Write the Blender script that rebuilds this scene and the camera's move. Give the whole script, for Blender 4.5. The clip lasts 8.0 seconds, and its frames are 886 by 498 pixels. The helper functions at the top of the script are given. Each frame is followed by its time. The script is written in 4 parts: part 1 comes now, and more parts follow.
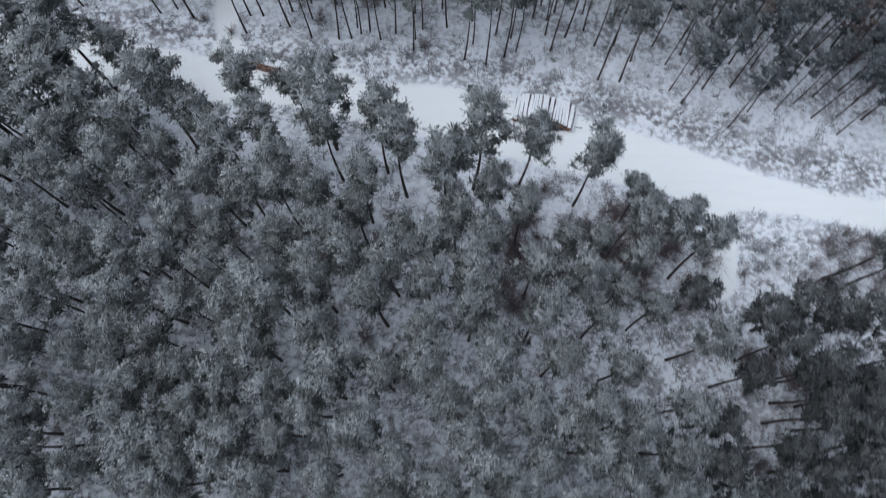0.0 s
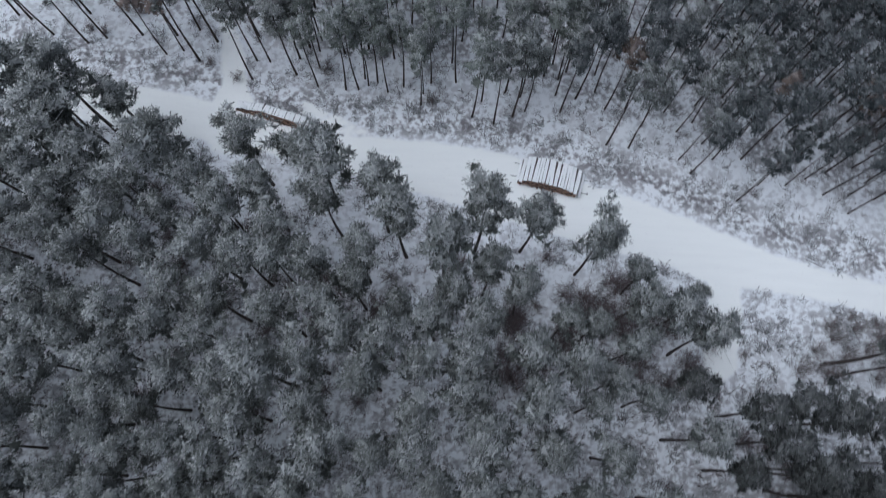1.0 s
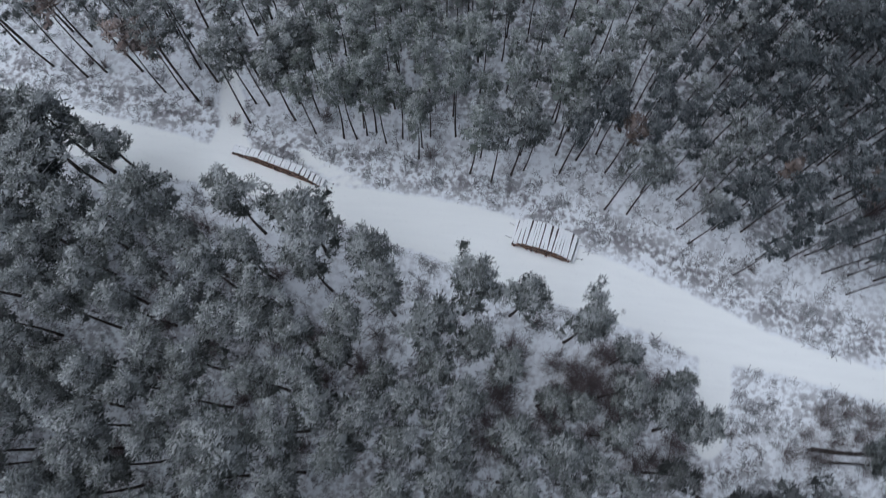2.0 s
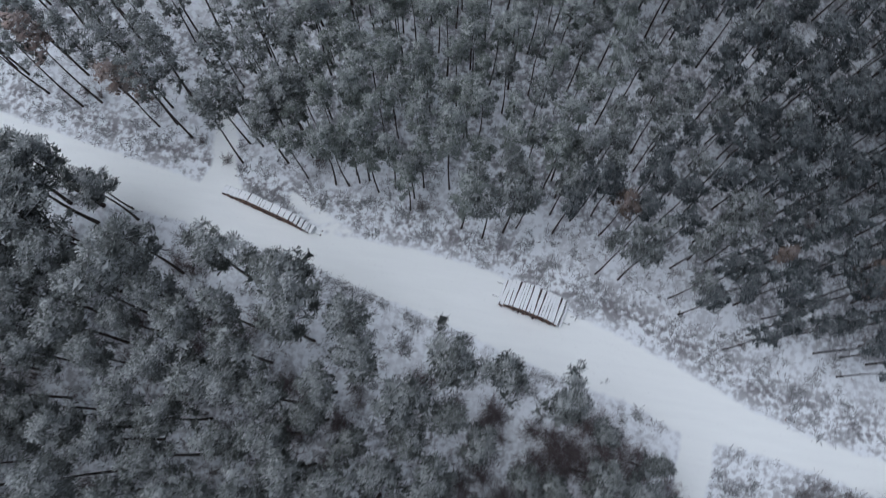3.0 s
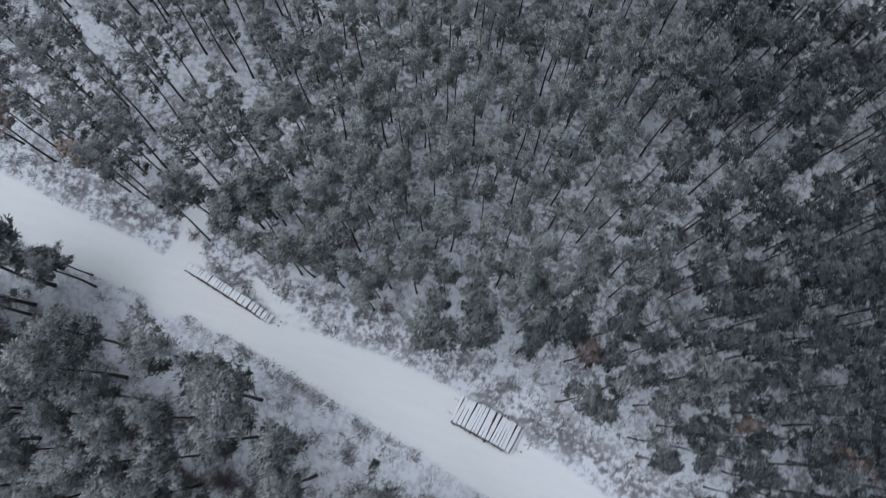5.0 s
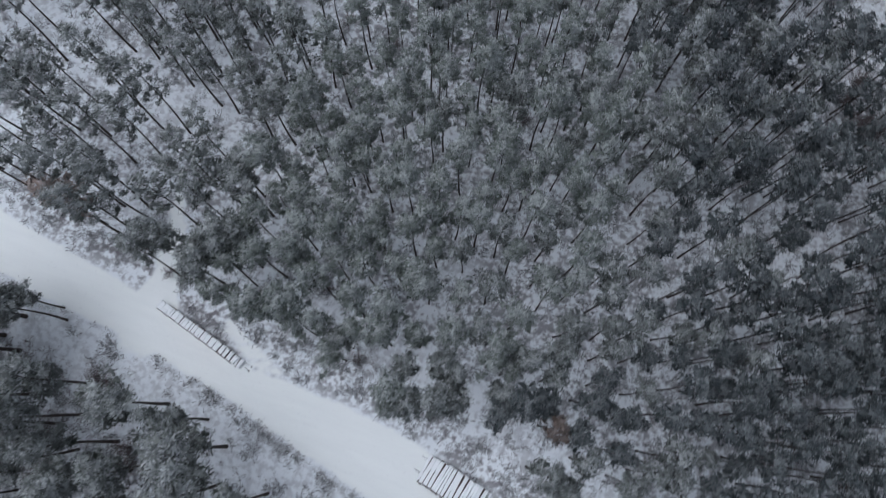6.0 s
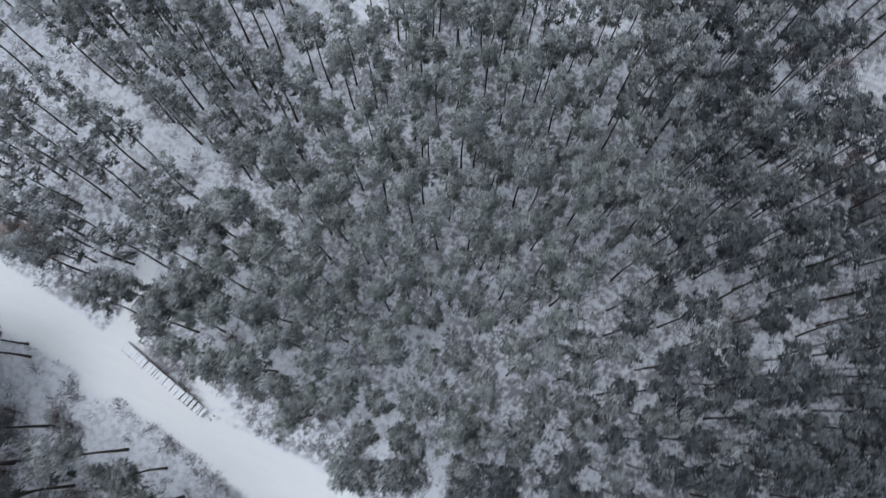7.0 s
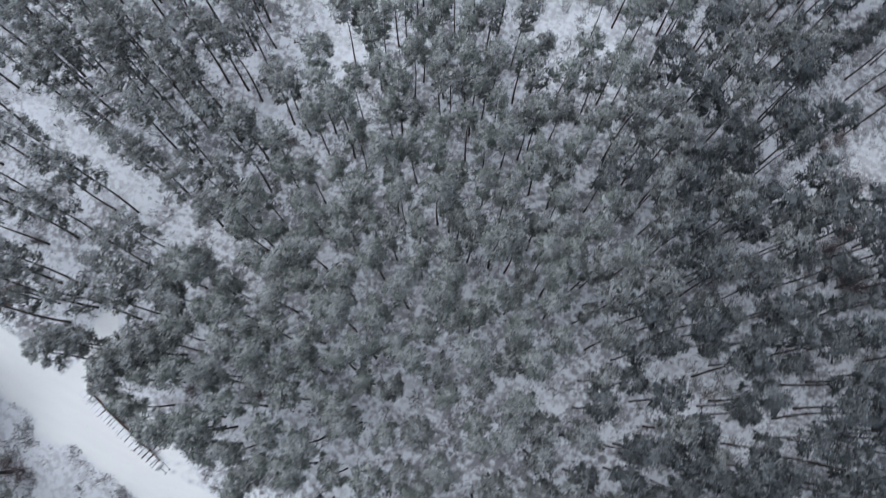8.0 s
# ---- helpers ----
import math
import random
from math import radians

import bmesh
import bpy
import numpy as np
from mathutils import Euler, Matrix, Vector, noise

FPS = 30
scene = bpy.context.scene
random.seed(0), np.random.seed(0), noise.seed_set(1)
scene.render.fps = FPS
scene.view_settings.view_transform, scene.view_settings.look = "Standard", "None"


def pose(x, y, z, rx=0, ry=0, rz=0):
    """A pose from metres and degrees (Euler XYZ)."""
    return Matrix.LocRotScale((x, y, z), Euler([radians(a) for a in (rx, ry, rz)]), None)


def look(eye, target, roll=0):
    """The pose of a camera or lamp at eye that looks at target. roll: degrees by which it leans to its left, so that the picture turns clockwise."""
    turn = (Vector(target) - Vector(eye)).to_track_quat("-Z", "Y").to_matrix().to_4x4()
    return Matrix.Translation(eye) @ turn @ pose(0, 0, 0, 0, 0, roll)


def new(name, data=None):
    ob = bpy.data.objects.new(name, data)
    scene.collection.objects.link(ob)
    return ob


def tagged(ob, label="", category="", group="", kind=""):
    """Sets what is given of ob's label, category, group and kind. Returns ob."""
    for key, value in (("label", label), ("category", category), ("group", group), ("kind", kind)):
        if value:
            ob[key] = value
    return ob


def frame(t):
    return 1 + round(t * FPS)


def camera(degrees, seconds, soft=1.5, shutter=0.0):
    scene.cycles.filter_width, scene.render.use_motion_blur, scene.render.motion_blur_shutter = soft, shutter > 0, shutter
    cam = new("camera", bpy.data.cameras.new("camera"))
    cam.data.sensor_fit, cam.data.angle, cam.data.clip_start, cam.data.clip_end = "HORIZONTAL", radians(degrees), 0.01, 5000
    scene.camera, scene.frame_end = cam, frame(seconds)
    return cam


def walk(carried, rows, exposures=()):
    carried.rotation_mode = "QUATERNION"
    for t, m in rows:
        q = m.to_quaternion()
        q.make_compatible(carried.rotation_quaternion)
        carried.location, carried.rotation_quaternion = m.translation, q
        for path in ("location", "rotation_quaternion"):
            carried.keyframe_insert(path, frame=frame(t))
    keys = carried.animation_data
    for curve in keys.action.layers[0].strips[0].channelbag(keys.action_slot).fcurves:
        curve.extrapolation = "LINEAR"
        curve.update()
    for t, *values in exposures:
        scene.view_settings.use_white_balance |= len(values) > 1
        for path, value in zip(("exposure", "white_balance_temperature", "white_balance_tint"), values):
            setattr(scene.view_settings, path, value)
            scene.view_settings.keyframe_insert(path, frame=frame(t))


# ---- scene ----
# ---------------------------------------------------------------- camera
cam = camera(60.1, 8.0, soft=1.1, shutter=0.8)
METRES, EYE, TILT, LEAN, TURN = 65.0, 86.9, -74.8, 0.0, 0.0
ROWS = [
    (0.0, 0.0, 0.0, 0.0, 0.0, 0.0, -0.0),
    (0.5, 0.0045, 0.0116, 0.0673, 0.29, -0.4, -1.4),
    (1.0, 0.0114, 0.022, 0.1325, 0.54, -0.74, -2.77),
    (1.5, 0.0208, 0.0314, 0.1965, 0.82, -1.09, -4.25),
    (3.0, 0.0635, 0.0672, 0.389, 2.4, -2.64, -9.23),
    (3.5, 0.0736, 0.0809, 0.4398, 2.71, -2.68, -10.96),
    (4.0, 0.0845, 0.095, 0.4911, 3.09, -2.74, -12.65),
    (4.5, 0.0932, 0.11, 0.5428, 3.41, -2.83, -14.37),
    (6.0, 0.13, 0.1706, 0.7199, 5.31, -4.16, -19.11),
    (6.5, 0.1388, 0.1923, 0.7767, 5.83, -4.42, -20.67),
    (7.0, 0.1463, 0.2141, 0.8334, 6.3, -4.58, -22.19),
    (7.5, 0.1534, 0.2359, 0.8915, 6.77, -4.72, -23.67),
    (8.0, 0.1586, 0.2587, 0.9479, 7.19, -4.77, -25.1),
]
walk(cam, [(t, pose(0, 0, EYE, TILT, LEAN, TURN) @ pose(METRES * x, METRES * y, METRES * z, 90 + pitch, roll, yaw)) for t, x, y, z, yaw, pitch, roll in ROWS],
     exposures=[(0.0, 0.46, 5600, 10.5), (0.5, 0.36, 5600, 10.5), (1.5, 0.26, 5610, 10.5), (4.5, 0.18, 5620, 10.5), (6.0, 0.34, 5650, 10.5), (7.0, 0.54, 5690, 10.8), (8.0, 0.70, 5720, 11)])

# ---------------------------------------------------------------- light: a dull overcast winter sky
world = bpy.data.worlds.new("sky")
scene.world = world
world.use_nodes = True
wn, wl = world.node_tree.nodes, world.node_tree.links
sky = wn.new("ShaderNodeTexSky")
sky.sky_type = "NISHITA"
sky.sun_disc = False
sky.sun_elevation, sky.sun_rotation = radians(70), radians(-90)
sky.dust_density, sky.air_density, sky.ozone_density = 6.0, 1.0, 1.0
grey = wn.new("ShaderNodeHueSaturation")
grey.inputs["Saturation"].default_value = 0.35
wl.new(sky.outputs["Color"], grey.inputs["Color"])
wl.new(grey.outputs["Color"], wn["Background"].inputs["Color"])
wn["Background"].inputs["Strength"].default_value = 0.074

sun = new("sun", bpy.data.lights.new("sun", "SUN"))
sun.data.energy, sun.data.angle, sun.data.color = 0.56, radians(60), (1.0, 0.97, 0.93)
sun.matrix_world = look((-22, 60, 60), (0, 60, 0))


# ---------------------------------------------------------------- materials
class Mat:
    """A node material with short calls for the few nodes that the surfaces here need."""

    def __init__(self, name, rough=0.8):
        self.m = bpy.data.materials.new(name)
        self.m.use_nodes = True
        self.n, self.l = self.m.node_tree.nodes, self.m.node_tree.links
        self.b = self.n["Principled BSDF"]
        self.b.inputs["Roughness"].default_value = rough
        self.pos = self.n.new("ShaderNodeNewGeometry")
        self.obj = self.n.new("ShaderNodeTexCoord")

    def noise(self, scale, detail=4.0, local=False, stretch=None):
        t = self.n.new("ShaderNodeTexNoise")
        t.inputs["Scale"].default_value, t.inputs["Detail"].default_value = scale, detail
        src = self.obj.outputs["Object"] if local else self.pos.outputs["Position"]
        if stretch:
            mp = self.n.new("ShaderNodeMapping")
            mp.inputs["Scale"].default_value = stretch
            self.l.new(src, mp.inputs["Vector"])
            src = mp.outputs["Vector"]
        self.l.new(src, t.inputs["Vector"])
        return t.outputs["Fac"]

    def ramp(self, fac, lo, hi):
        r = self.n.new("ShaderNodeMapRange")
        r.inputs["From Min"].default_value, r.inputs["From Max"].default_value = lo, hi
        self.l.new(fac, r.inputs["Value"])
        return r.outputs["Result"]

    def math(self, op, a, b):
        r = self.n.new("ShaderNodeMath")
        r.operation = op
        for k, v in enumerate((a, b)):
            if isinstance(v, (int, float)):
                r.inputs[k].default_value = v
            else:
                self.l.new(v, r.inputs[k])
        return r.outputs[0]

    def mix(self, fac, a, b):
        r = self.n.new("ShaderNodeMix")
        r.data_type = "RGBA"
        for socket, v in ((r.inputs["Factor"], fac), (r.inputs["A"], a), (r.inputs["B"], b)):
            if isinstance(v, tuple):
                socket.default_value = (*v, 1)
            elif isinstance(v, (int, float)):
                socket.default_value = v
            else:
                self.l.new(v, socket)
        return r.outputs["Result"]

    def attr(self, name):
        a = self.n.new("ShaderNodeAttribute")
        a.attribute_name = name
        return a.outputs["Fac"]

    def island(self):
        return self.pos.outputs["Random Per Island"]

    def each(self):
        return self.n.new("ShaderNodeObjectInfo").outputs["Random"]

    def up(self):
        s = self.n.new("ShaderNodeSeparateXYZ")
        self.l.new(self.pos.outputs["Normal"], s.inputs[0])
        return s.outputs["Z"]

    def bump(self, height, strength, distance):
        b = self.n.new("ShaderNodeBump")
        b.inputs["Strength"].default_value, b.inputs["Distance"].default_value = strength, distance
        self.l.new(height, b.inputs["Height"])
        self.l.new(b.outputs["Normal"], self.b.inputs["Normal"])

    def thin(self, colour, share):
        """Light comes through: needles, grass and twigs."""
        t = self.n.new("ShaderNodeBsdfTranslucent")
        mx = self.n.new("ShaderNodeMixShader")
        mx.inputs[0].default_value = share
        self.l.new(colour, t.inputs["Color"])
        self.l.new(self.b.outputs[0], mx.inputs[1])
        self.l.new(t.outputs[0], mx.inputs[2])
        self.l.new(mx.outputs[0], self.n["Material Output"].inputs["Surface"])

    def done(self, colour):
        if isinstance(colour, tuple):
            self.b.inputs["Base Color"].default_value = (*colour, 1)
        else:
            self.l.new(colour, self.b.inputs["Base Color"])
        return self.m


def snow_ground():
    """Snow over litter and heath, with the packed snow of the driven surfaces laid in by the mesh's own cover."""
    m = Mat("snow_over_forest_floor", 0.75)
    fine = m.noise(1.5, 7)
    wide = m.noise(0.30, 3)
    litter = m.ramp(m.math("ADD", m.math("MULTIPLY", fine, 0.75), m.math("MULTIPLY", wide, 0.5)), 0.575, 0.72)
    litter = m.math("MULTIPLY", litter, m.attr("cover"))
    tint = m.mix(m.noise(0.9, 3), (0.74, 0.775, 0.81), (0.83, 0.865, 0.885))
    c = m.mix(litter, tint, m.mix(m.noise(1.7, 3), (0.115, 0.105, 0.112), (0.26, 0.248, 0.262)))
    streak = m.noise(0.6, 5, stretch=(0.25, 2.2, 1))
    packed = m.mix(m.ramp(streak, 0.35, 0.7), (0.84, 0.866, 0.852), (0.865, 0.891, 0.874))
    packed = m.mix(m.math("MULTIPLY", m.ramp(m.noise(2.4, 6), 0.62, 0.8), 0.25), packed, (0.62, 0.62, 0.63))
    c = m.mix(m.ramp(m.attr("packed"), 0.25, 0.75), c, packed)
    m.bump(fine, 0.3, 0.08)
    return m.done(c)


def needles(name, dark, light, frost):
    m = Mat(name, 0.6)
    c = m.mix(m.island(), dark, light)
    rime = m.math("MULTIPLY", m.attr("tip"), m.ramp(m.noise(0.9, 3), 0.05, 0.52))
    rime = m.math("MULTIPLY", rime, m.ramp(m.island(), -0.62, 0.55))
    c = m.mix(m.math("MULTIPLY", rime, frost), c, (0.82, 0.855, 0.855))
    m.thin(c, 0.42)
    return m.done(c)


def bark(name, low, high, snowy=True):
    m = Mat(name, 0.9)
    g = m.noise(5, 5, stretch=(1, 1, 0.25))
    c = m.mix(m.ramp(g, 0.3, 0.7), low, high)
    if snowy:
        c = m.mix(m.ramp(m.up(), 0.35, 0.9), c, (0.70, 0.73, 0.76))
    m.bump(g, 0.6, 0.03)
    return m.done(c)


def twigs(name, a, b, frost=0.25):
    m = Mat(name, 0.85)
    c = m.mix(m.island(), a, b)
    c = m.mix(m.math("MULTIPLY", m.attr("tip"), frost), c, (0.66, 0.68, 0.70))
    return m.done(c)


def cut_wood():
    m = Mat("fresh_cut_log_end", 0.8)
    c = m.mix(m.each(), (0.30, 0.145, 0.095), (0.54, 0.36, 0.26))
    c = m.mix(m.ramp(m.noise(9, 3), 0.4, 0.7), c, (0.27, 0.13, 0.07))
    return m.done(c)


def log_snow():
    m = Mat("snow_lying_on_logs", 0.7)
    c = m.mix(m.noise(4, 4), (0.80, 0.825, 0.84), (0.90, 0.92, 0.925))
    m.bump(m.noise(6, 4), 0.4, 0.04)
    return m.done(c)


SNOW = snow_ground()
OLD_NEEDLES = needles("frosted_old_pine_needles", (0.054, 0.062, 0.053), (0.125, 0.141, 0.118), 1.0)
YOUNG_NEEDLES = needles("frosted_young_pine_needles", (0.108, 0.130, 0.110), (0.222, 0.256, 0.212), 1.0)
MID_NEEDLES = needles("lightly_frosted_needles", (0.021, 0.032, 0.036), (0.057, 0.077, 0.083), 0.50)
HALF_NEEDLES = needles("half_frosted_old_needles", (0.046, 0.054, 0.048), (0.114, 0.130, 0.113), 0.96)
DARK_NEEDLES = needles("sheltered_dark_needles", (0.026, 0.030, 0.029), (0.062, 0.070, 0.064), 0.36)
DEAD_NEEDLES = twigs("dead_brown_needles", (0.115, 0.080, 0.062), (0.19, 0.135, 0.106), 0.22)
BARK = bark("dark_pine_bark", (0.030, 0.024, 0.022), (0.085, 0.062, 0.052))
TWIG = twigs("bare_brown_twigs", (0.085, 0.060, 0.055), (0.18, 0.135, 0.125), 0.42)
GRASS = twigs("frosted_dead_grass", (0.090, 0.088, 0.092), (0.235, 0.230, 0.236), 0.55)
DITCH = twigs("wet_dark_ditch_grass", (0.055, 0.050, 0.052), (0.15, 0.138, 0.138), 0.40)
RUST = twigs("withered_rust_twigs", (0.22, 0.155, 0.125), (0.36, 0.28, 0.24), 0.35)
BROWN = twigs("purple_brown_twigs", (0.075, 0.048, 0.048), (0.155, 0.108, 0.105), 0.25)
WOOD, LOGSNOW = cut_wood(), log_snow()


# ---------------------------------------------------------------- plan helpers
NORTH_EDGE = [(-160, 74), (-90, 60), (-57, 53.8), (-49, 52.3), (-41, 50.8), (-33.5, 49.6), (-27, 48.2), (-20, 46.6), (-14.6, 45.2), (-6, 45.0), (1, 44.6),
              (8, 43.6), (17.3, 40.2), (24.7, 38.1), (31.7, 35.6), (38.6, 32.8), (45.3, 30.9), (53, 29.6), (90, 23), (160, 10)]
SOUTH_EDGE = [(-160, 67), (-90, 54), (-54.7, 47.6), (-46.3, 45.6), (-38.3, 44.2), (-31, 43.8), (-23.4, 42.7), (-16, 41.3), (-9, 39.3), (-2, 37.9), (5, 36.1),
              (12, 34.0), (19, 32.4), (25.7, 31.0), (31, 28.9), (39.7, 28.0), (45, 27.4), (52.6, 25.7), (90, 18), (160, 5)]
NX, NY = zip(*NORTH_EDGE)
SX, SY = zip(*SOUTH_EDGE)
RIDE_EAST = [(-27.0, 48.0), (-27.2, 52.0), (-28.3, 57.0), (-30.0, 62.0), (-32.5, 68.0)]
SKID_A = [(-18.0, 49.0), (-15.5, 47.9), (-12.9, 46.7), (-10.4, 45.5)]
SKID_B = [(-18.0, 48.1), (-16.5, 47.6), (-14.8, 46.7), (-12.4, 45.5)]
SOUTH_RIDE = [(33.2, 30.0), (33.0, 26.0), (32.6, 22.0), (32.2, 19.5)]


def north_of(x, y):
    """Metres to the north of the road's north edge."""
    return y - np.interp(x, NX, NY)


def south_of(x, y):
    """Metres to the south of the road's south edge."""
    return np.interp(x, SX, SY) - y


def off_line(x, y, line):
    """Distance from a line of points."""
    best = 1e9
    for (ax, ay), (bx, by) in zip(line, line[1:]):
        k = max(0.0, min(1.0, ((x - ax) * (bx - ax) + (y - ay) * (by - ay)) / ((bx - ax) ** 2 + (by - ay) ** 2)))
        best = min(best, math.hypot(x - ax - k * (bx - ax), y - ay - k * (by - ay)))
    return best


# open snowy gaps in the woods: x, y, radius across, radius along
GAPS = [(3.5, 111.5, 7.5, 6.5), (39.5, 107.5, 7, 8), (34.5, 113, 5, 6), (19.5, 116.5, 5, 6), (-21, 98.5, 4.5, 8), (-23.5, 86, 3.8, 4.2), (-31.5, 71.5, 4, 3.8),
        (-26, 67.5, 2.6, 2.6), (-42.5, 73, 4.5, 3.6), (19.4, 71, 3, 2.6), (32, 77, 3.5, 3), (37, 75.6, 3, 3), (5.8, 64.5, 2.2, 2.2), (40, 24, 7, 4), (38.5, 80.5, 4.5, 3.5),
        (-48, 74, 4.5, 4), (-54, 77, 4, 4), (-35.5, 71, 4, 3), (-33.8, 79.6, 2.8, 2.5), (33, 123, 4, 5)]


def in_gap(x, y):
    return any(((x - gx) / rx) ** 2 + ((y - gy) / ry) ** 2 < 1 for gx, gy, rx, ry in GAPS)


def openness(x, y):
    """1 in the midst of a snowy gap, 0 outside, with a ragged edge."""
    near = min((((x - gx) / rx) ** 2 + ((y - gy) / ry) ** 2) ** 0.5 for gx, gy, rx, ry in GAPS)
    return max(0.0, min(1.0, 1.5 - near * 1.1 + 0.9 * noise.noise((x * 0.4, y * 0.4, 15))))


def mesh_of(name, verts, faces, material, tip=None, smooth=False, normals=None):
    """A mesh from arrays; tip: a value for each vertex, 0 at a twig's root and 1 at its end; normals: the way each spray faces."""
    me = bpy.data.meshes.new(name)
    me.from_pydata(np.asarray(verts, float).tolist(), [], [list(map(int, f)) for f in faces])
    for mat in material if isinstance(material, (list, tuple)) else [material]:
        me.materials.append(mat)
    if tip is not None:
        me.attributes.new("tip", "FLOAT", "POINT").data.foreach_set("value", np.asarray(tip, np.float32))
    if smooth:
        me.polygons.foreach_set("use_smooth", [True] * len(me.polygons))
    me.update()
    if normals is not None:
        me.polygons.foreach_set("use_smooth", [True] * len(me.polygons))
        me.normals_split_custom_set_from_vertices(np.asarray(normals, float).tolist())
    return me


def part(name, me, parent, label=""):
    ob = new(name, me)
    ob.parent = parent
    return tagged(ob, label)


# ---------------------------------------------------------------- ground and road
def spaced(lo, hi, step, far):
    inner = np.arange(lo, hi + step / 2, step)
    outer = np.array([3, 8, 20, 60, 200, 700, far])
    return np.concatenate([lo - outer[::-1], inner, hi + outer])


def height_at(x, y):
    h = 0.10 * noise.noise((x * 0.45, y * 0.45, 0)) + 0.22 * noise.noise((x * 0.06, y * 0.06, 3)) + 0.05 * noise.noise((x * 1.6, y * 1.6, 7))
    return h


def on_road(x, y):
    """1 on the ploughed surfaces, falling to 0 at their edges."""
    d = max(north_of(x, y), south_of(x, y))
    d = min(d, off_line(x, y, RIDE_EAST) - 1.5 - 0.5 * max(0.0, 51.0 - y) + 0.16 * max(0.0, y - 55.0), off_line(x, y, SOUTH_RIDE) - 1.9)
    d = min(d, off_line(x, y, SKID_A) - 0.42, off_line(x, y, SKID_B) - 0.42)
    d += 0.35 * noise.noise((x * 0.5, y * 0.5, 11)) + 0.30 * noise.noise((x * 1.7, y * 1.7, 5))
    return max(0.0, min(1.0, 0.5 - d / 0.9))


def build_ground():
    xs, ys = spaced(-66, 66, 0.55, 2500), spaced(-12, 136, 0.55, 2500)
    verts, cover, road = [], [], []
    for y in ys:
        for x in xs:
            r = on_road(x, y) if -70 < x < 70 and 3 < y < 75 else 0.0
            verts.append((x, y, height_at(x, y) * (1 - 0.75 * r) - 0.12 * r))
            d = max(north_of(x, y), south_of(x, y))
            north = north_of(x, y) > 0
            verge = max(0.0, 1 - abs(d - 2.8) / 4.0) * (1.0 if north else 0.18 if x < 33 else 0.45)
            cover.append((1 - r) * max((0.35 if north or x > 33 else 0.24) + 0.65 * verge, 0.78 * min(1.0, max(0.0, (d - 7) / 5)) * (1 - 0.8 * openness(x, y)) * (1 if north else 0.8)))
            road.append(r)
    n = len(xs)
    faces = [(j * n + i, j * n + i + 1, (j + 1) * n + i + 1, (j + 1) * n + i) for j in range(len(ys) - 1) for i in range(n - 1)]
    me = mesh_of("ground", verts, faces, SNOW, smooth=True)
    me.attributes.new("cover", "FLOAT", "POINT").data.foreach_set("value", np.array(cover, np.float32))
    me.attributes.new("packed", "FLOAT", "POINT").data.foreach_set("value", np.array(road, np.float32))
    return tagged(new("ground", me), "snow-covered forest floor with a ploughed white road", "ground", kind="structure")


build_ground()


# ---------------------------------------------------------------- trees
def tube(verts, faces, points, radii, sides):
    """Adds a tapering tube along points."""
    base = len(verts)
    for (p, r) in zip(points, radii):
        for k in range(sides):
            a = 2 * math.pi * k / sides
            verts.append((p[0] + r * math.cos(a), p[1] + r * math.sin(a), p[2]))
    for j in range(len(points) - 1):
        for k in range(sides):
            a, b = base + j * sides + k, base + j * sides + (k + 1) % sides
            faces.append((a, b, b + sides, a + sides))
    faces.append(tuple(base + (len(points) - 1) * sides + k for k in range(sides)))


def limb(verts, faces, a, b, r):
    """Adds a thin three-sided limb from a to b."""
    a, b = Vector(a), Vector(b)
    d = (b - a).normalized()
    u = d.cross(Vector((0, 0, 1)) if abs(d.z) < 0.9 else Vector((1, 0, 0))).normalized()
    v = d.cross(u)
    base = len(verts)
    for p, s in ((a, r), (b, r * 0.35)):
        for k in range(3):
            t = 2 * math.pi * k / 3
            verts.append(tuple(p + s * (math.cos(t) * u + math.sin(t) * v)))
    for k in range(3):
        faces.append((base + k, base + (k + 1) % 3, base + 3 + (k + 1) % 3, base + 3 + k))


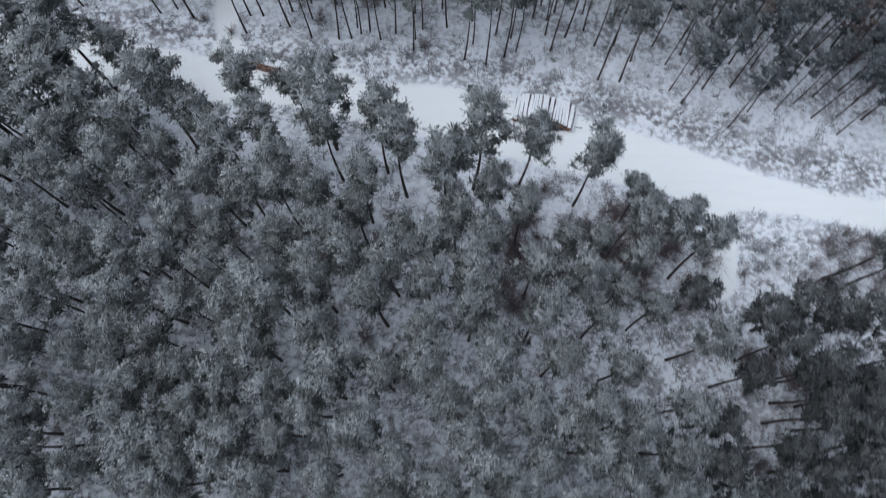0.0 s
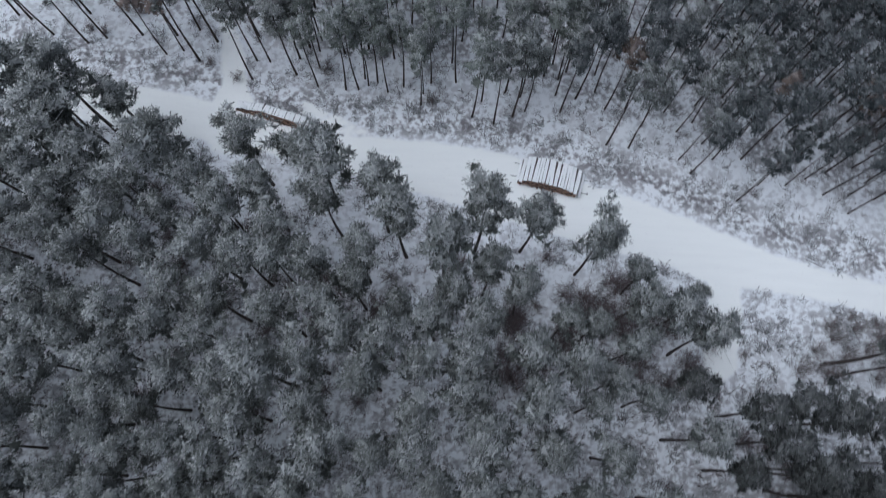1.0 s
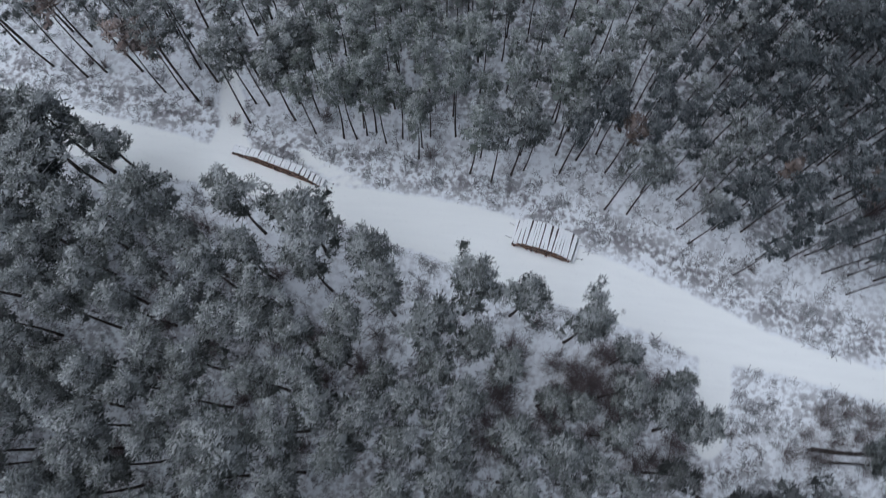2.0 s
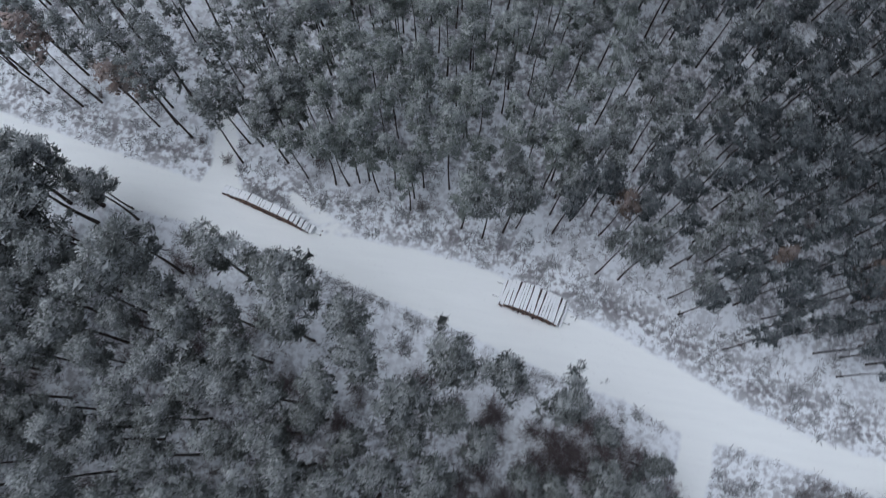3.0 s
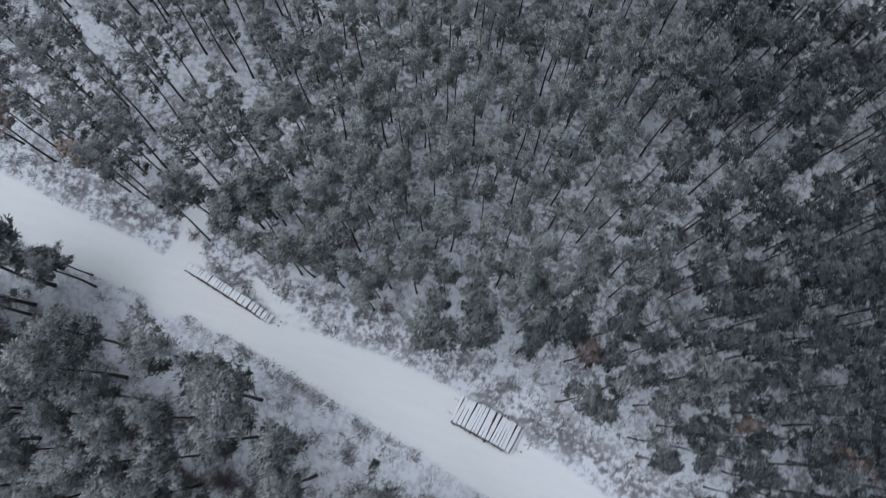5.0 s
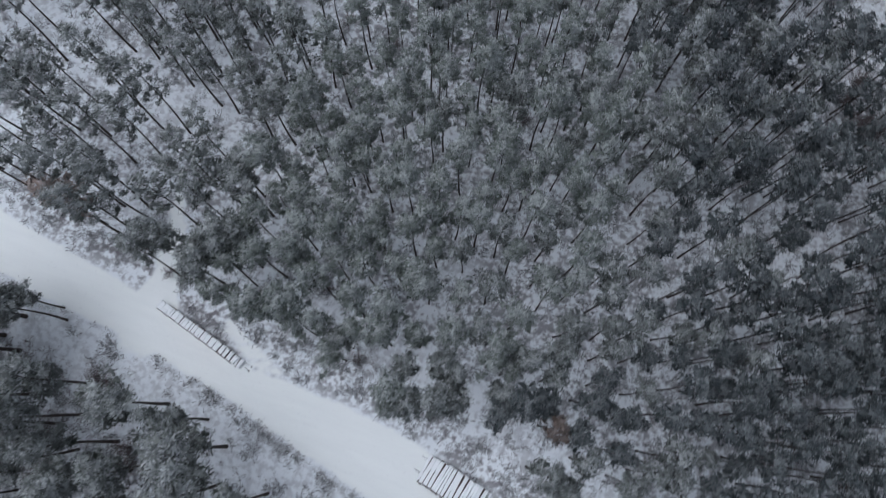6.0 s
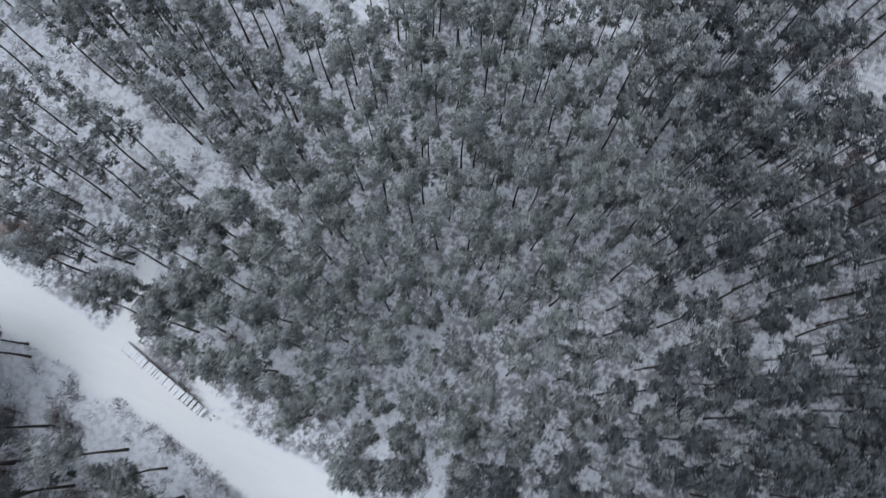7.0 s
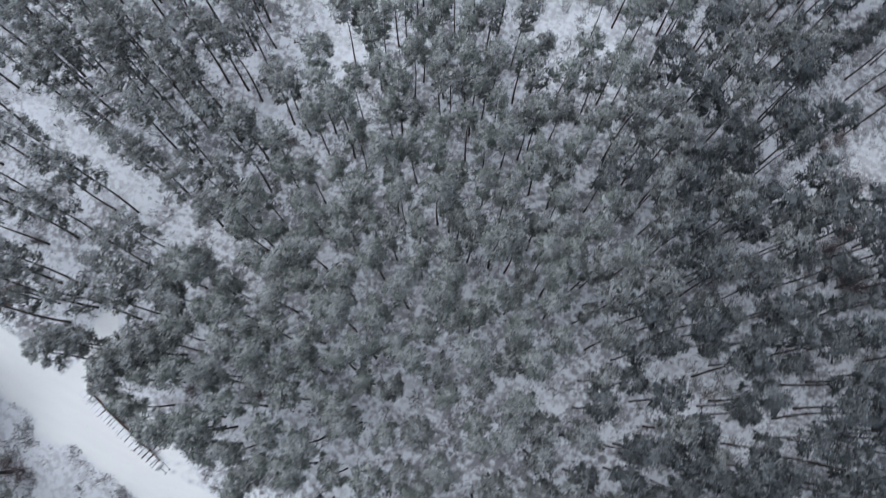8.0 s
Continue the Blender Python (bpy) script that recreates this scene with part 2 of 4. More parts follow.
def lump(rng, verts, faces, tip, facing, at, radius, blades, share, outward):
    """Adds one rounded lump of needle shoots round a twig's end, fuller above than below; darker triangles added in its
    heart stand in for the crown's inner shade, and rime gathers on the shoots that point up. The lump is lit as one
    soft mass."""
    load = rng.choice((0.35, 0.7, 0.95, 1.2, 1.5)) * share
    flat = rng.uniform(0.6, 0.85)
    # added core with less rime: shade between the shoots, put in as darker filling
    for _ in range(5):
        a, b, c = (Vector((rng.gauss(0, 1), rng.gauss(0, 1), rng.gauss(-0.1, 0.5))).normalized() * radius * rng.uniform(0.5, 0.78) for _ in range(3))
        n = (outward.normalized() + (a + b + c).normalized() * 0.5).normalized()
        base = len(verts)
        verts.extend((tuple(at + a), tuple(at + b), tuple(at + c)))
        tip.extend((min(0.68, 0.5 * load),) * 3)
        facing.extend((tuple(n),) * 3)
        faces.append((base, base + 1, base + 2) if (b - a).cross(c - a).dot(n) > 0 else (base, base + 2, base + 1))
    for _ in range(blades):
        d = Vector((rng.gauss(0, 1), rng.gauss(0, 1), rng.gauss(0.55, 0.75))).normalized()
        s = d.cross(Vector((rng.gauss(0, 1), rng.gauss(0, 1), rng.gauss(0, 1)))).normalized() * radius * rng.uniform(0.045, 0.085)
        o = at + Vector((d.x, d.y, d.z * flat)) * radius * rng.uniform(0.25, 0.62)
        e = at + Vector((d.x, d.y, d.z * flat)) * radius * rng.uniform(0.75, 1.06) + Vector((rng.gauss(0, 0.1), rng.gauss(0, 0.1), rng.uniform(0, 0.16))) * radius
        base = len(verts)
        rime = max(0.0, min(1.0, load * (0.36 + 0.8 * d.z)))
        verts.extend((tuple(o), tuple(e + s), tuple(e - s)))
        tip.extend((0.2 * rime, rime, rime))
        n = (0.6 * outward.normalized() + 0.75 * d + Vector((rng.gauss(0, 0.12), rng.gauss(0, 0.12), 0.1))).normalized()
        facing.extend((tuple(n),) * 3)
        faces.append((base, base + 1, base + 2) if (e - o).cross(s).dot(n) < 0 else (base, base + 2, base + 1))


def pine(seed, height, bare, radius, branches, lumps, blades, size, kind):
    """Trunk and crown meshes of one pine. bare: the height of the lowest living limb; size: the radius of a lump of needles."""
    rng = random.Random(seed)
    bend = [0.0, 0.0, rng.uniform(0, 6.3)]

    def sway(h):
        k = h / height
        return Vector((bend[0] * h + 0.022 * height * k * math.sin(3.4 * k + bend[2]), bend[1] * h + 0.022 * height * k * math.cos(2.9 * k + bend[2]), h))

    lean = sway(0.86 * height) / (0.86 * height)

    def axis(h):
        q = sway(h)
        return Vector((q.x - lean.x * h, q.y - lean.y * h, h))

    tv, tf = [], []
    r0 = 0.0060 * height + (0.045 if kind == "old" else 0.012)
    hs = [-0.3, 0.25] + [height * k / 7 for k in range(1, 8)]
    tube(tv, tf, [axis(max(h, 0)) + Vector((0, 0, min(h, 0))) for h in hs], [r0 * 1.35, r0 * 1.08] + [r0 * (1 - 0.85 * k / 7) for k in range(1, 8)], 6)
    for _ in range(5):
        h = bare * rng.uniform(0.55, 0.98)
        a = rng.uniform(0, 6.3)
        q = axis(h)
        limb(tv, tf, q, q + Vector((math.cos(a), math.sin(a), rng.uniform(-0.2, 0.3))) * rng.uniform(0.4, 1.0), 0.025)
    cv, cf, ct, cn = [], [], [], []
    lobes = [rng.uniform(0, 6.3) for _ in range(3)]
    for b in range(branches):
        k = (b + rng.random()) / branches
        h = bare + (height - bare) * k ** 0.85
        a = b * 2.4 + rng.uniform(-0.5, 0.5)
        if kind == "old":
            reach = radius * (max(0.0, 1 - (abs(k - 0.42) / 0.62) ** 2.2) ** 0.5) * (0.78 + 0.22 * math.cos(2 * a + lobes[0]) + 0.16 * math.cos(3 * a + lobes[1]))
            rise = rng.uniform(0.05, 0.45)
        else:
            reach = radius * (max(0.0, 1 - (abs(k - 0.35) / 0.68) ** 2.0) ** 0.5) * (0.88 + 0.2 * math.cos(2 * a + lobes[0]))
            rise = rng.uniform(0.2, 0.7)
        reach = max(0.3, reach * rng.uniform(0.75, 1.15))
        q = axis(h)
        d = Vector((math.cos(a), math.sin(a), rise))
        e = q + d * reach
        limb(tv, tf, q, e, 0.02 + 0.012 * reach)
        for j in range(lumps):
            s = (0.98 - 0.62 * j / lumps) * rng.uniform(0.9, 1.08)
            side = Vector((-math.sin(a), math.cos(a), 0)) * rng.gauss(0, 0.24) * reach * (1.15 - 0.6 * s)
            at = q + d * reach * s + side + Vector((0, 0, rng.gauss(0.05, 0.14)))
            outward = Vector((math.cos(a), math.sin(a), 0)) * (0.25 + 0.5 * s) + Vector((0, 0, 0.3 + 0.5 * k))
            lump(rng, cv, cf, ct, cn, at, size * rng.uniform(0.72, 1.22), blades, 0.42 + 0.85 * k, outward)
    for _ in range(2):
        lump(rng, cv, cf, ct, cn, axis(height) + Vector((rng.gauss(0, 0.22), rng.gauss(0, 0.22), rng.uniform(-0.6, -0.15))), size * 0.9, blades, 1.1, Vector((0, 0, 1)))
    return (np.array(tv), tf), (np.array(cv), cf, np.array(ct), np.array(cn))


def shape_set(name, count, seed, needle_mat, args):
    shapes = []
    for k in range(count):
        trunk, crown = pine(seed + k, *args(random.Random(seed * 7 + k)))
        shapes.append((trunk, crown, mesh_of(name + "_trunk", *trunk, BARK, smooth=True), mesh_of(name + "_crown", crown[0], crown[1], needle_mat, crown[2], normals=crown[3])))
    return shapes


OLD = shape_set("old_pine", 9, 100, OLD_NEEDLES, lambda r: (r.uniform(20.0, 22.5), r.uniform(12.5, 14.5), r.uniform(2.05, 2.75), 20, 3, 42, 0.74, "old"))
YOUNG = shape_set("young_pine", 8, 300, YOUNG_NEEDLES, lambda r: (r.uniform(15.0, 17.0), r.uniform(9.6, 11.4), r.uniform(1.3, 1.7), 14, 3, 36, 0.585, "young"))
SLIM = shape_set("slim_pine", 7, 500, HALF_NEEDLES, lambda r: (r.uniform(20.5, 22.5), r.uniform(11.0, 13.0), r.uniform(1.4, 1.8), 24, 2, 40, 0.57, "young"))
SLIM_WHITE = [(trunk, crown, tm, mesh_of("frosted_slim_crown", crown[0], crown[1], OLD_NEEDLES, crown[2], normals=crown[3])) for trunk, crown, tm, _ in SLIM]
YOUNG_HALF = [(trunk, crown, tm, mesh_of("paler_young_crown", crown[0], crown[1], HALF_NEEDLES, crown[2], normals=crown[3])) for trunk, crown, tm, _ in YOUNG]
LESS = [(trunk, crown, tm, mesh_of("dark_young_crown", crown[0], crown[1], MID_NEEDLES, crown[2], normals=crown[3])) for trunk, crown, tm, _ in YOUNG]
OLD_LESS = [(trunk, crown, tm, mesh_of("dark_old_crown", crown[0], crown[1], HALF_NEEDLES, crown[2], normals=crown[3])) for trunk, crown, tm, _ in OLD]
DARK = [(trunk, crown, tm, mesh_of("dark_pine_crown", crown[0], crown[1], DARK_NEEDLES, crown[2], normals=crown[3])) for trunk, crown, tm, _ in OLD[:3]]


def plant(name, shapes, k, x, y, rng, label, group, tall, wide=1.0):
    """One pine with its trunk and crown, rooted at x, y; tall: its height."""
    size = tall / shapes[k][0][0][:, 2].max()
    root = new(name)
    root.empty_display_size = 0.5
    part("trunk", shapes[k][2], root)
    part("crown", shapes[k][3], root)
    root.matrix_basis = pose(x, y, height_at(x, y) - 0.02, rng.gauss(0, 0.8), rng.gauss(0, 0.8), rng.uniform(0, 360)) @ Matrix.Diagonal((size * wide, size * wide, size, 1))
    return tagged(root, label, "pine tree", group)


# roots and heights of the pines (0: as usual in their stand), row by row from the south
SOUTH_PINES_A = [(-38, 1.4, 20.3), (-27, 1.4, 20.3), (-26.8, -1, 20.3), (-24.7, -2.4, 20.3), (-24.6, 1.9, 20.3), (-22.5, 0.4, 20.3), (-20, 0, 20.3), (-19.2, 2.4, 20.3), (-16.9, -1.5, 20.3), (-11, -1.9, 20.3), (-0.2, -1.9, 20.3), (2.3, 1.9, 20.3), (4.7, -0.5, 20.3), (5.7, -3.3, 20.3), (8.7, -1, 20.3), (11.8, 3.3, 20.3), (13.7, 0.4, 20.3), (16.5, -1.5, 20.3), (17.3, 2.9, 20.3), (20.4, -2.4, 20.3), (21.6, 0.4, 20.3), (25, -0.5, 20.3), (-47.1, 7.6, 0), (-42.8, 10.8, 0), (-37.9, 4.3, 20.3), (-33.5, 9.4, 20.3)]
SOUTH_PINES_B = [(-29.8, 8.3, 20.3), (-29.3, 4.3, 20.3), (-27.1, 7.3, 20.3), (-23.2, 8.3, 20.3), (-22.8, 4.3, 20.3), (-15.4, 6.3, 20.3), (-12.3, 4.3, 20.3), (-12.2, 11.5, 0), (-10.8, 6.3, 20.3), (-10.2, 8.7, 20.3), (-1.9, 11.7, 20.3), (-1.5, 8.2, 0), (4.3, 5.3, 20.3), (8.3, 4.3, 20.3), (11, 8.8, 20.3), (14.4, 4.3, 20.3), (22.4, 4.3, 20.3)]
SOUTH_PINES_C = [(-5.1, 18, 20.3), (44.1, 20, 0), (-43.7, 21.1, 0), (-42.3, 23.7, 0)]
SOUTH_PINES_D = [(-38.1, 21.2, 20.3), (-35.2, 25.2, 20.3), (-19.7, 25.9, 20.3), (-4.3, 22.2, 15.5), (22.9, 21.8, 0)]
SOUTH_PINES_E = [(26.2, 20.1, 0), (-41.1, 33.2, 20.3), (-35.6, 34.1, 20.5), (-28.5, 34.2, 24.7), (-16.3, 28.9, 19.9), (-41.8, 39, 20.3), (-40.4, 44, 21), (-40.5, 41.8, 20), (-39.4, 38, 20.3), (-35.9, 43, 16.1)]
SOUTH_PINES_F = [(-16, 38.2, 15.5), (-44.4, 43.6, 20.3), (-47.2, 40.1, 20.3), (-36.8, 44.2, 12.1)]
SOUTH_PINES_G = [(3.6, 31, 23.6), (9, 31.4, 19.8), (15.5, 29, 20.2), (20.9, 26.9, 14.5), (25.7, 24.7, 13.3), (-12.9, 36.2, 21.3), (-29, 37.5, 19.6), (-6.6, 33.1, 20.6), (-4.3, 30.1, 22.6), (0, 27.4, 24.2), (-12.2, 16.1, 22.4), (-15.7, 14.4, 24), (-6.3, 14.5, 22.3), (9.2, 12.7, 22.3), (18.9, 18.8, 17.8), (-8.6, 23.7, 18.5), (-24.5, 32.6, 21.2), (-31.7, 32.1, 20.3), (-18.4, 32.6, 20.3), (-12, 32.2, 20.3), (-16.2, 25.6, 20.3), (-23.4, 26.5, 20.3), (-33.2, 28.4, 20.3), (-37.9, 27.8, 20.3), (-29.4, 26.2, 20.3), (-21.7, 21.6, 20.3), (-15.3, 20.2, 20.3), (-11.2, 21.7, 20.3), (-21.4, 17.7, 20.3), (-26.4, 18.5, 20.3), (-33.7, 16.5, 20.3), (-37, 17.8, 20.3), (-1.3, 16.7, 20.3), (-8.3, 26.9, 20.3), (-0.6, 20.5, 20.3), (-37.3, 14.3, 20.3), (4.1, 20.3, 20.3), (12.9, 21.4, 16), (15.9, 21.1, 16), (9.2, 17.6, 20.3), (3.2, 16.7, 20.3), (15.7, 13.1, 16), (20.9, 14, 16), (2.9, 12.8, 20.3), (-20.9, 38.3, 19.2), (33, 10.5, 20.5), (36, 8.2, 20.5), (35.3, 3.6, 20.5), (38.5, 2.8, 20.5), (38.8, -0.3, 20.5), (47.7, 0.6, 20.5), (39.1, 5.4, 19.5), (43.7, 19.8, 20.5), (45.2, 18.6, 20), (35.5, 7.9, 19.5), (40.5, 7.2, 20), (43.6, 8.8, 20.5), (46.8, 7, 20), (44.2, 4.8, 20.5), (48.8, 3.6, 20), (42, 0.8, 20), (50.5, 7.8, 20), (31.3, 13.4, 19.5), (35.1, 13.9, 19.5), (38.5, 13.6, 19.5), (41.1, 13.1, 19.5), (36.4, 5.8, 19.5), (17.4, 8.3, 17), (26.9, 3.1, 17), (17.1, 15.2, 17), (25.1, 15.4, 17)]
SOUTH_PINES = SOUTH_PINES_A + SOUTH_PINES_B + SOUTH_PINES_C + SOUTH_PINES_D + SOUTH_PINES_E + SOUTH_PINES_F + SOUTH_PINES_G
NORTH_PINES_A = [(29.5, 42.3, 14.6), (35, 39.1, 14), (37.6, 41.2, 14.5), (39.2, 43.4, 14), (41, 41.4, 14), (43.4, 42.3, 14), (48.2, 38.1, 14), (48.4, 40.4, 14), (-16.7, 51.5, 0), (-13.2, 51.3, 17.6), (-11.6, 51.4, 0), (-10.4, 52, 0), (-7.9, 51.2, 0), (-3.7, 49.6, 0), (-3.5, 51.2, 14.8), (2.7, 48.4, 18.6), (3.8, 50.6, 0), (5.4, 47.6, 17.1), (6.7, 51.9, 17), (7.7, 48.7, 18.6), (8.6, 51.4, 0), (9.2, 49.5, 0), (13, 51.9, 0), (13.6, 49.6, 0), (15.5, 51.5, 18.6), (19.3, 45.5, 18.6), (21.6, 50.3, 0), (22, 45.2, 0), (26.4, 50.1, 14)]
NORTH_PINES_B = [(27.9, 47.6, 14), (28.1, 44, 14), (31, 46.2, 14), (33.1, 46.8, 14), (35.3, 50.2, 14), (35.8, 44.5, 18.6), (38.6, 47.1, 14), (-19.5, 53, 0), (-19.3, 55.3, 16.7), (-18.2, 56.9, 0), (-16.9, 56.4, 0), (-16.8, 58, 16.9), (-16.7, 54.2, 0), (-15.4, 59.6, 0), (-13.7, 56.3, 18.3), (-10.9, 52.9, 14.5), (-10.7, 57, 18.6), (-10, 58.2, 17.4), (-9.3, 52.5, 18.6)]
NORTH_PINES_C = [(-7.4, 55.9, 18.5), (-6.8, 58.5, 0), (-6, 52.1, 0), (-3.6, 55, 17.8), (-2.6, 52.7, 0), (-0.1, 55.7, 18.2), (0.5, 53, 17.4), (1, 58.8, 0), (2.9, 59, 16.6), (3.7, 53.9, 0), (6.9, 55.4, 0), (9.2, 56.6, 0), (11.5, 54.4, 18.6), (12.5, 59.3, 0), (12.6, 56.2, 0), (13.3, 54, 0), (14.3, 55.2, 18.6), (17.1, 57.4, 17.9), (17.9, 54.9, 0), (17.9, 52.5, 0), (21.6, 54, 0), (22.3, 59, 0), (22.9, 56.2, 0), (24, 53.5, 0), (25.6, 59.9, 14), (26.3, 53.5, 14), (26.8, 56.6, 14), (33.1, 59.2, 14.5), (33.8, 52.6, 14), (35.3, 58.4, 18.6), (37.1, 52.9, 14), (42.5, 59.6, 14)]
NORTH_PINES_D = [(-27.1, 61.9, 14.5), (-20, 64.5, 14.6), (-18.1, 62.6, 0), (-16.9, 66.9, 16.9), (-16.6, 65.3, 18.6), (-14.4, 62.4, 0), (-14, 65.6, 0), (-12.5, 63.8, 0), (-10.3, 63.1, 15.9), (-9.2, 66.6, 0), (-7.6, 60.9, 18.6), (-5.5, 61, 0), (-4.9, 67.9, 0), (-4.8, 64.9, 13.2), (-4.1, 63.3, 15.7), (-3.5, 62, 0), (-2.2, 67.6, 18.3), (-1, 60.3, 14.5), (-0.4, 63.8, 0), (1.1, 65.9, 0), (1.5, 60.2, 0), (2.3, 63.3, 0)]
NORTH_PINES_E = [(3.2, 67.3, 0), (5.3, 63.8, 14.7), (5.6, 67.1, 0), (8.2, 66.8, 0), (9, 61.2, 15.7), (10.1, 65.4, 0), (12.9, 68, 0), (16.5, 67.3, 18.6), (17, 64.3, 0), (17.7, 60.2, 0), (20.2, 64.1, 16.3), (21.8, 61.3, 0), (23.1, 67.3, 0), (24.1, 61.9, 16.4), (24.9, 64.2, 14), (28.4, 63.7, 14), (28.9, 60.8, 14), (32.1, 65.9, 14), (32.2, 62.2, 15.7), (33.5, 62.7, 14), (33.9, 67.3, 14), (38.1, 61.4, 14), (40.1, 67.4, 14), (-52.7, 75.9, 0), (-49.9, 72.4, 0), (-33.7, 74.6, 19), (-31.6, 68.8, 16.3)]
NORTH_PINES_F = [(-22.8, 75.1, 0), (-21.9, 71.7, 18.6), (-19, 71.8, 0), (-15.8, 75.3, 0), (-15.7, 71.5, 15.1), (-14.7, 71.8, 18.6), (-12.4, 72.3, 0), (-10.3, 69.4, 16.8), (-9.1, 75.7, 0), (-9, 70.4, 0), (-8.7, 72.6, 0), (-8.2, 69.3, 0), (-6.3, 69.8, 0), (-5.4, 74.6, 0), (-3.8, 70.6, 15.9), (-2.2, 74.4, 0), (0.5, 69, 0), (1.8, 72.6, 18.2), (5.3, 73.5, 17.5), (5.6, 69.8, 0), (5.8, 75.9, 17.4), (7.3, 72.3, 0), (9.2, 73.2, 0), (10, 75.4, 0), (13.5, 74.1, 18.6), (13.6, 70.8, 14.9), (16.3, 71.5, 17.5)]
NORTH_PINES_G = [(23.2, 70.7, 0), (25.7, 74.2, 14), (27.9, 68.5, 14), (28.8, 69.1, 18.6), (35.7, 71.5, 14), (36.4, 69.8, 15), (39.4, 74.3, 14.5), (43.1, 69, 14), (-51.2, 81.2, 0), (-46.2, 80.7, 0), (-40.2, 78.2, 0), (-39, 80.2, 0), (-36.8, 82.1, 0), (-35.3, 80.5, 0), (-33.3, 81.3, 15.2), (-28.9, 81.4, 18.6), (-28.3, 77.6, 18.3), (-26.3, 82.4, 0), (-25.3, 77.2, 0), (-20, 80.5, 0), (-14.4, 78.6, 0), (-12.4, 79.4, 14.5), (-11.2, 76.2, 14.6), (-9.6, 80.3, 0), (-6.7, 79.4, 0), (-6.7, 76.6, 0), (-5.9, 83.9, 18.2), (-4.5, 77.6, 0)]
NORTH_PINES_H = [(-4.3, 82.2, 0), (-2.9, 81.4, 0), (0.5, 82.9, 18.6), (1.7, 76.3, 0), (2.1, 82.6, 0), (3.7, 81.3, 0), (3.9, 78, 0), (4.7, 81.9, 0), (5.5, 80.3, 0), (8, 80.8, 18.6), (9.9, 81.1, 0), (11.9, 76.7, 13.7), (12.1, 78.9, 0), (12.8, 82.3, 0), (14.7, 80.4, 18.6), (15.2, 83.5, 0), (17.6, 82.6, 14.5), (18.4, 83.3, 0), (19.3, 79.2, 12.3), (20.5, 80.8, 18.1), (21.4, 82.9, 16), (21.8, 77.1, 18.6), (24.2, 83.8, 18.6), (26.1, 81.5, 14), (27, 79, 15.1), (30.5, 80.9, 14.5), (31, 83.3, 14), (35, 81.6, 14), (35.5, 76.9, 14.5)]
NORTH_PINES_I = [(36.3, 76.2, 14), (36.5, 78, 18.6), (39.1, 82.7, 14), (-45.8, 90.6, 0), (-45.4, 88.2, 0), (-39.4, 90.7, 0), (-38.9, 85.4, 0), (-32.3, 84.7, 0), (-30, 87.6, 16.5), (-29.3, 84.4, 15.5), (-27.4, 87.8, 0), (-25.7, 90.8, 0), (-25.2, 87.3, 0), (-20.3, 86.4, 14.5), (-18, 86.1, 0), (-17, 90.5, 0), (-13.8, 84.2, 17.1), (-12.8, 90.1, 0), (-11.9, 85.9, 18.6), (-10.5, 91.9, 0), (-9.9, 85.1, 0), (-8.1, 90.9, 0), (-7.6, 88.6, 0), (-5.8, 89.8, 14.5), (-3.9, 86.3, 0), (-2.8, 89.2, 0), (-1.4, 86.9, 0), (-0, 91.3, 0), (2.7, 89.6, 0), (4.1, 86.1, 0), (4.4, 91.1, 0), (6.9, 85.8, 0)]
NORTH_PINES_J = [(8.5, 90.8, 16.2), (11.1, 84.6, 0), (12.2, 87.7, 0), (13.3, 85.1, 0), (15.2, 91.8, 0), (16.5, 86, 0), (20.9, 85.6, 0), (26.9, 90.6, 14.5), (28.9, 84.7, 14), (31.4, 90, 14), (32.2, 85.1, 14), (34.6, 90.6, 14), (36.4, 87.8, 14), (38.1, 89.2, 14), (41.2, 90.5, 14), (-34.6, 93.9, 0), (-31.4, 97.5, 0), (-29.4, 96.9, 0), (-29.2, 92.8, 0), (-13, 95.1, 0), (-12.9, 97, 16.3), (-8.9, 98.2, 15.2), (-8.8, 95.5, 0), (-5.8, 97.3, 0), (-4.9, 94.7, 0), (-2.8, 97.1, 0), (-1, 94.4, 0), (-0.3, 98.5, 0), (-0.3, 96.1, 0), (1.6, 94.4, 0)]
NORTH_PINES_K = [(5.5, 94.1, 0), (6.1, 95.2, 0), (7.8, 97.2, 14.6), (10.7, 96.5, 14.5), (11.3, 93.5, 0), (12.6, 97.8, 0), (14.6, 98.5, 17.9), (18, 93.8, 0), (19.7, 99.9, 0), (20.6, 95.4, 0), (22, 92.1, 14.5), (22.9, 98.1, 0), (25.4, 94.2, 14.5), (28, 97.4, 14), (30.7, 98.1, 14), (30.7, 93.6, 14), (35, 95.1, 14), (36.1, 93.1, 14), (40.9, 94, 14), (48.2, 92.8, 14), (3.3, 102.5, 14.5), (9.9, 101.2, 0), (11.1, 104.7, 14.5), (12.5, 102.5, 0), (17.3, 101.5, 16.6), (21.2, 105.4, 0), (23.1, 102.2, 0), (26.4, 103.2, 14), (27.4, 100.4, 14), (-7, 108.3, 0), (7, 109.7, 0)]
NORTH_PINES_L = [(8.8, 114.7, 0), (10.8, 109.4, 0), (11.8, 112, 0), (14.9, 111.5, 0), (15.2, 108.1, 14.5), (18.7, 114.1, 0), (21.5, 115.1, 14.6), (31.4, 115.9, 14), (35.2, 109.3, 14), (39.2, 113.9, 14), (26.3, 116.2, 14), (33, 118.1, 14), (34, 120.4, 14), (39.2, 124.2, 14)]
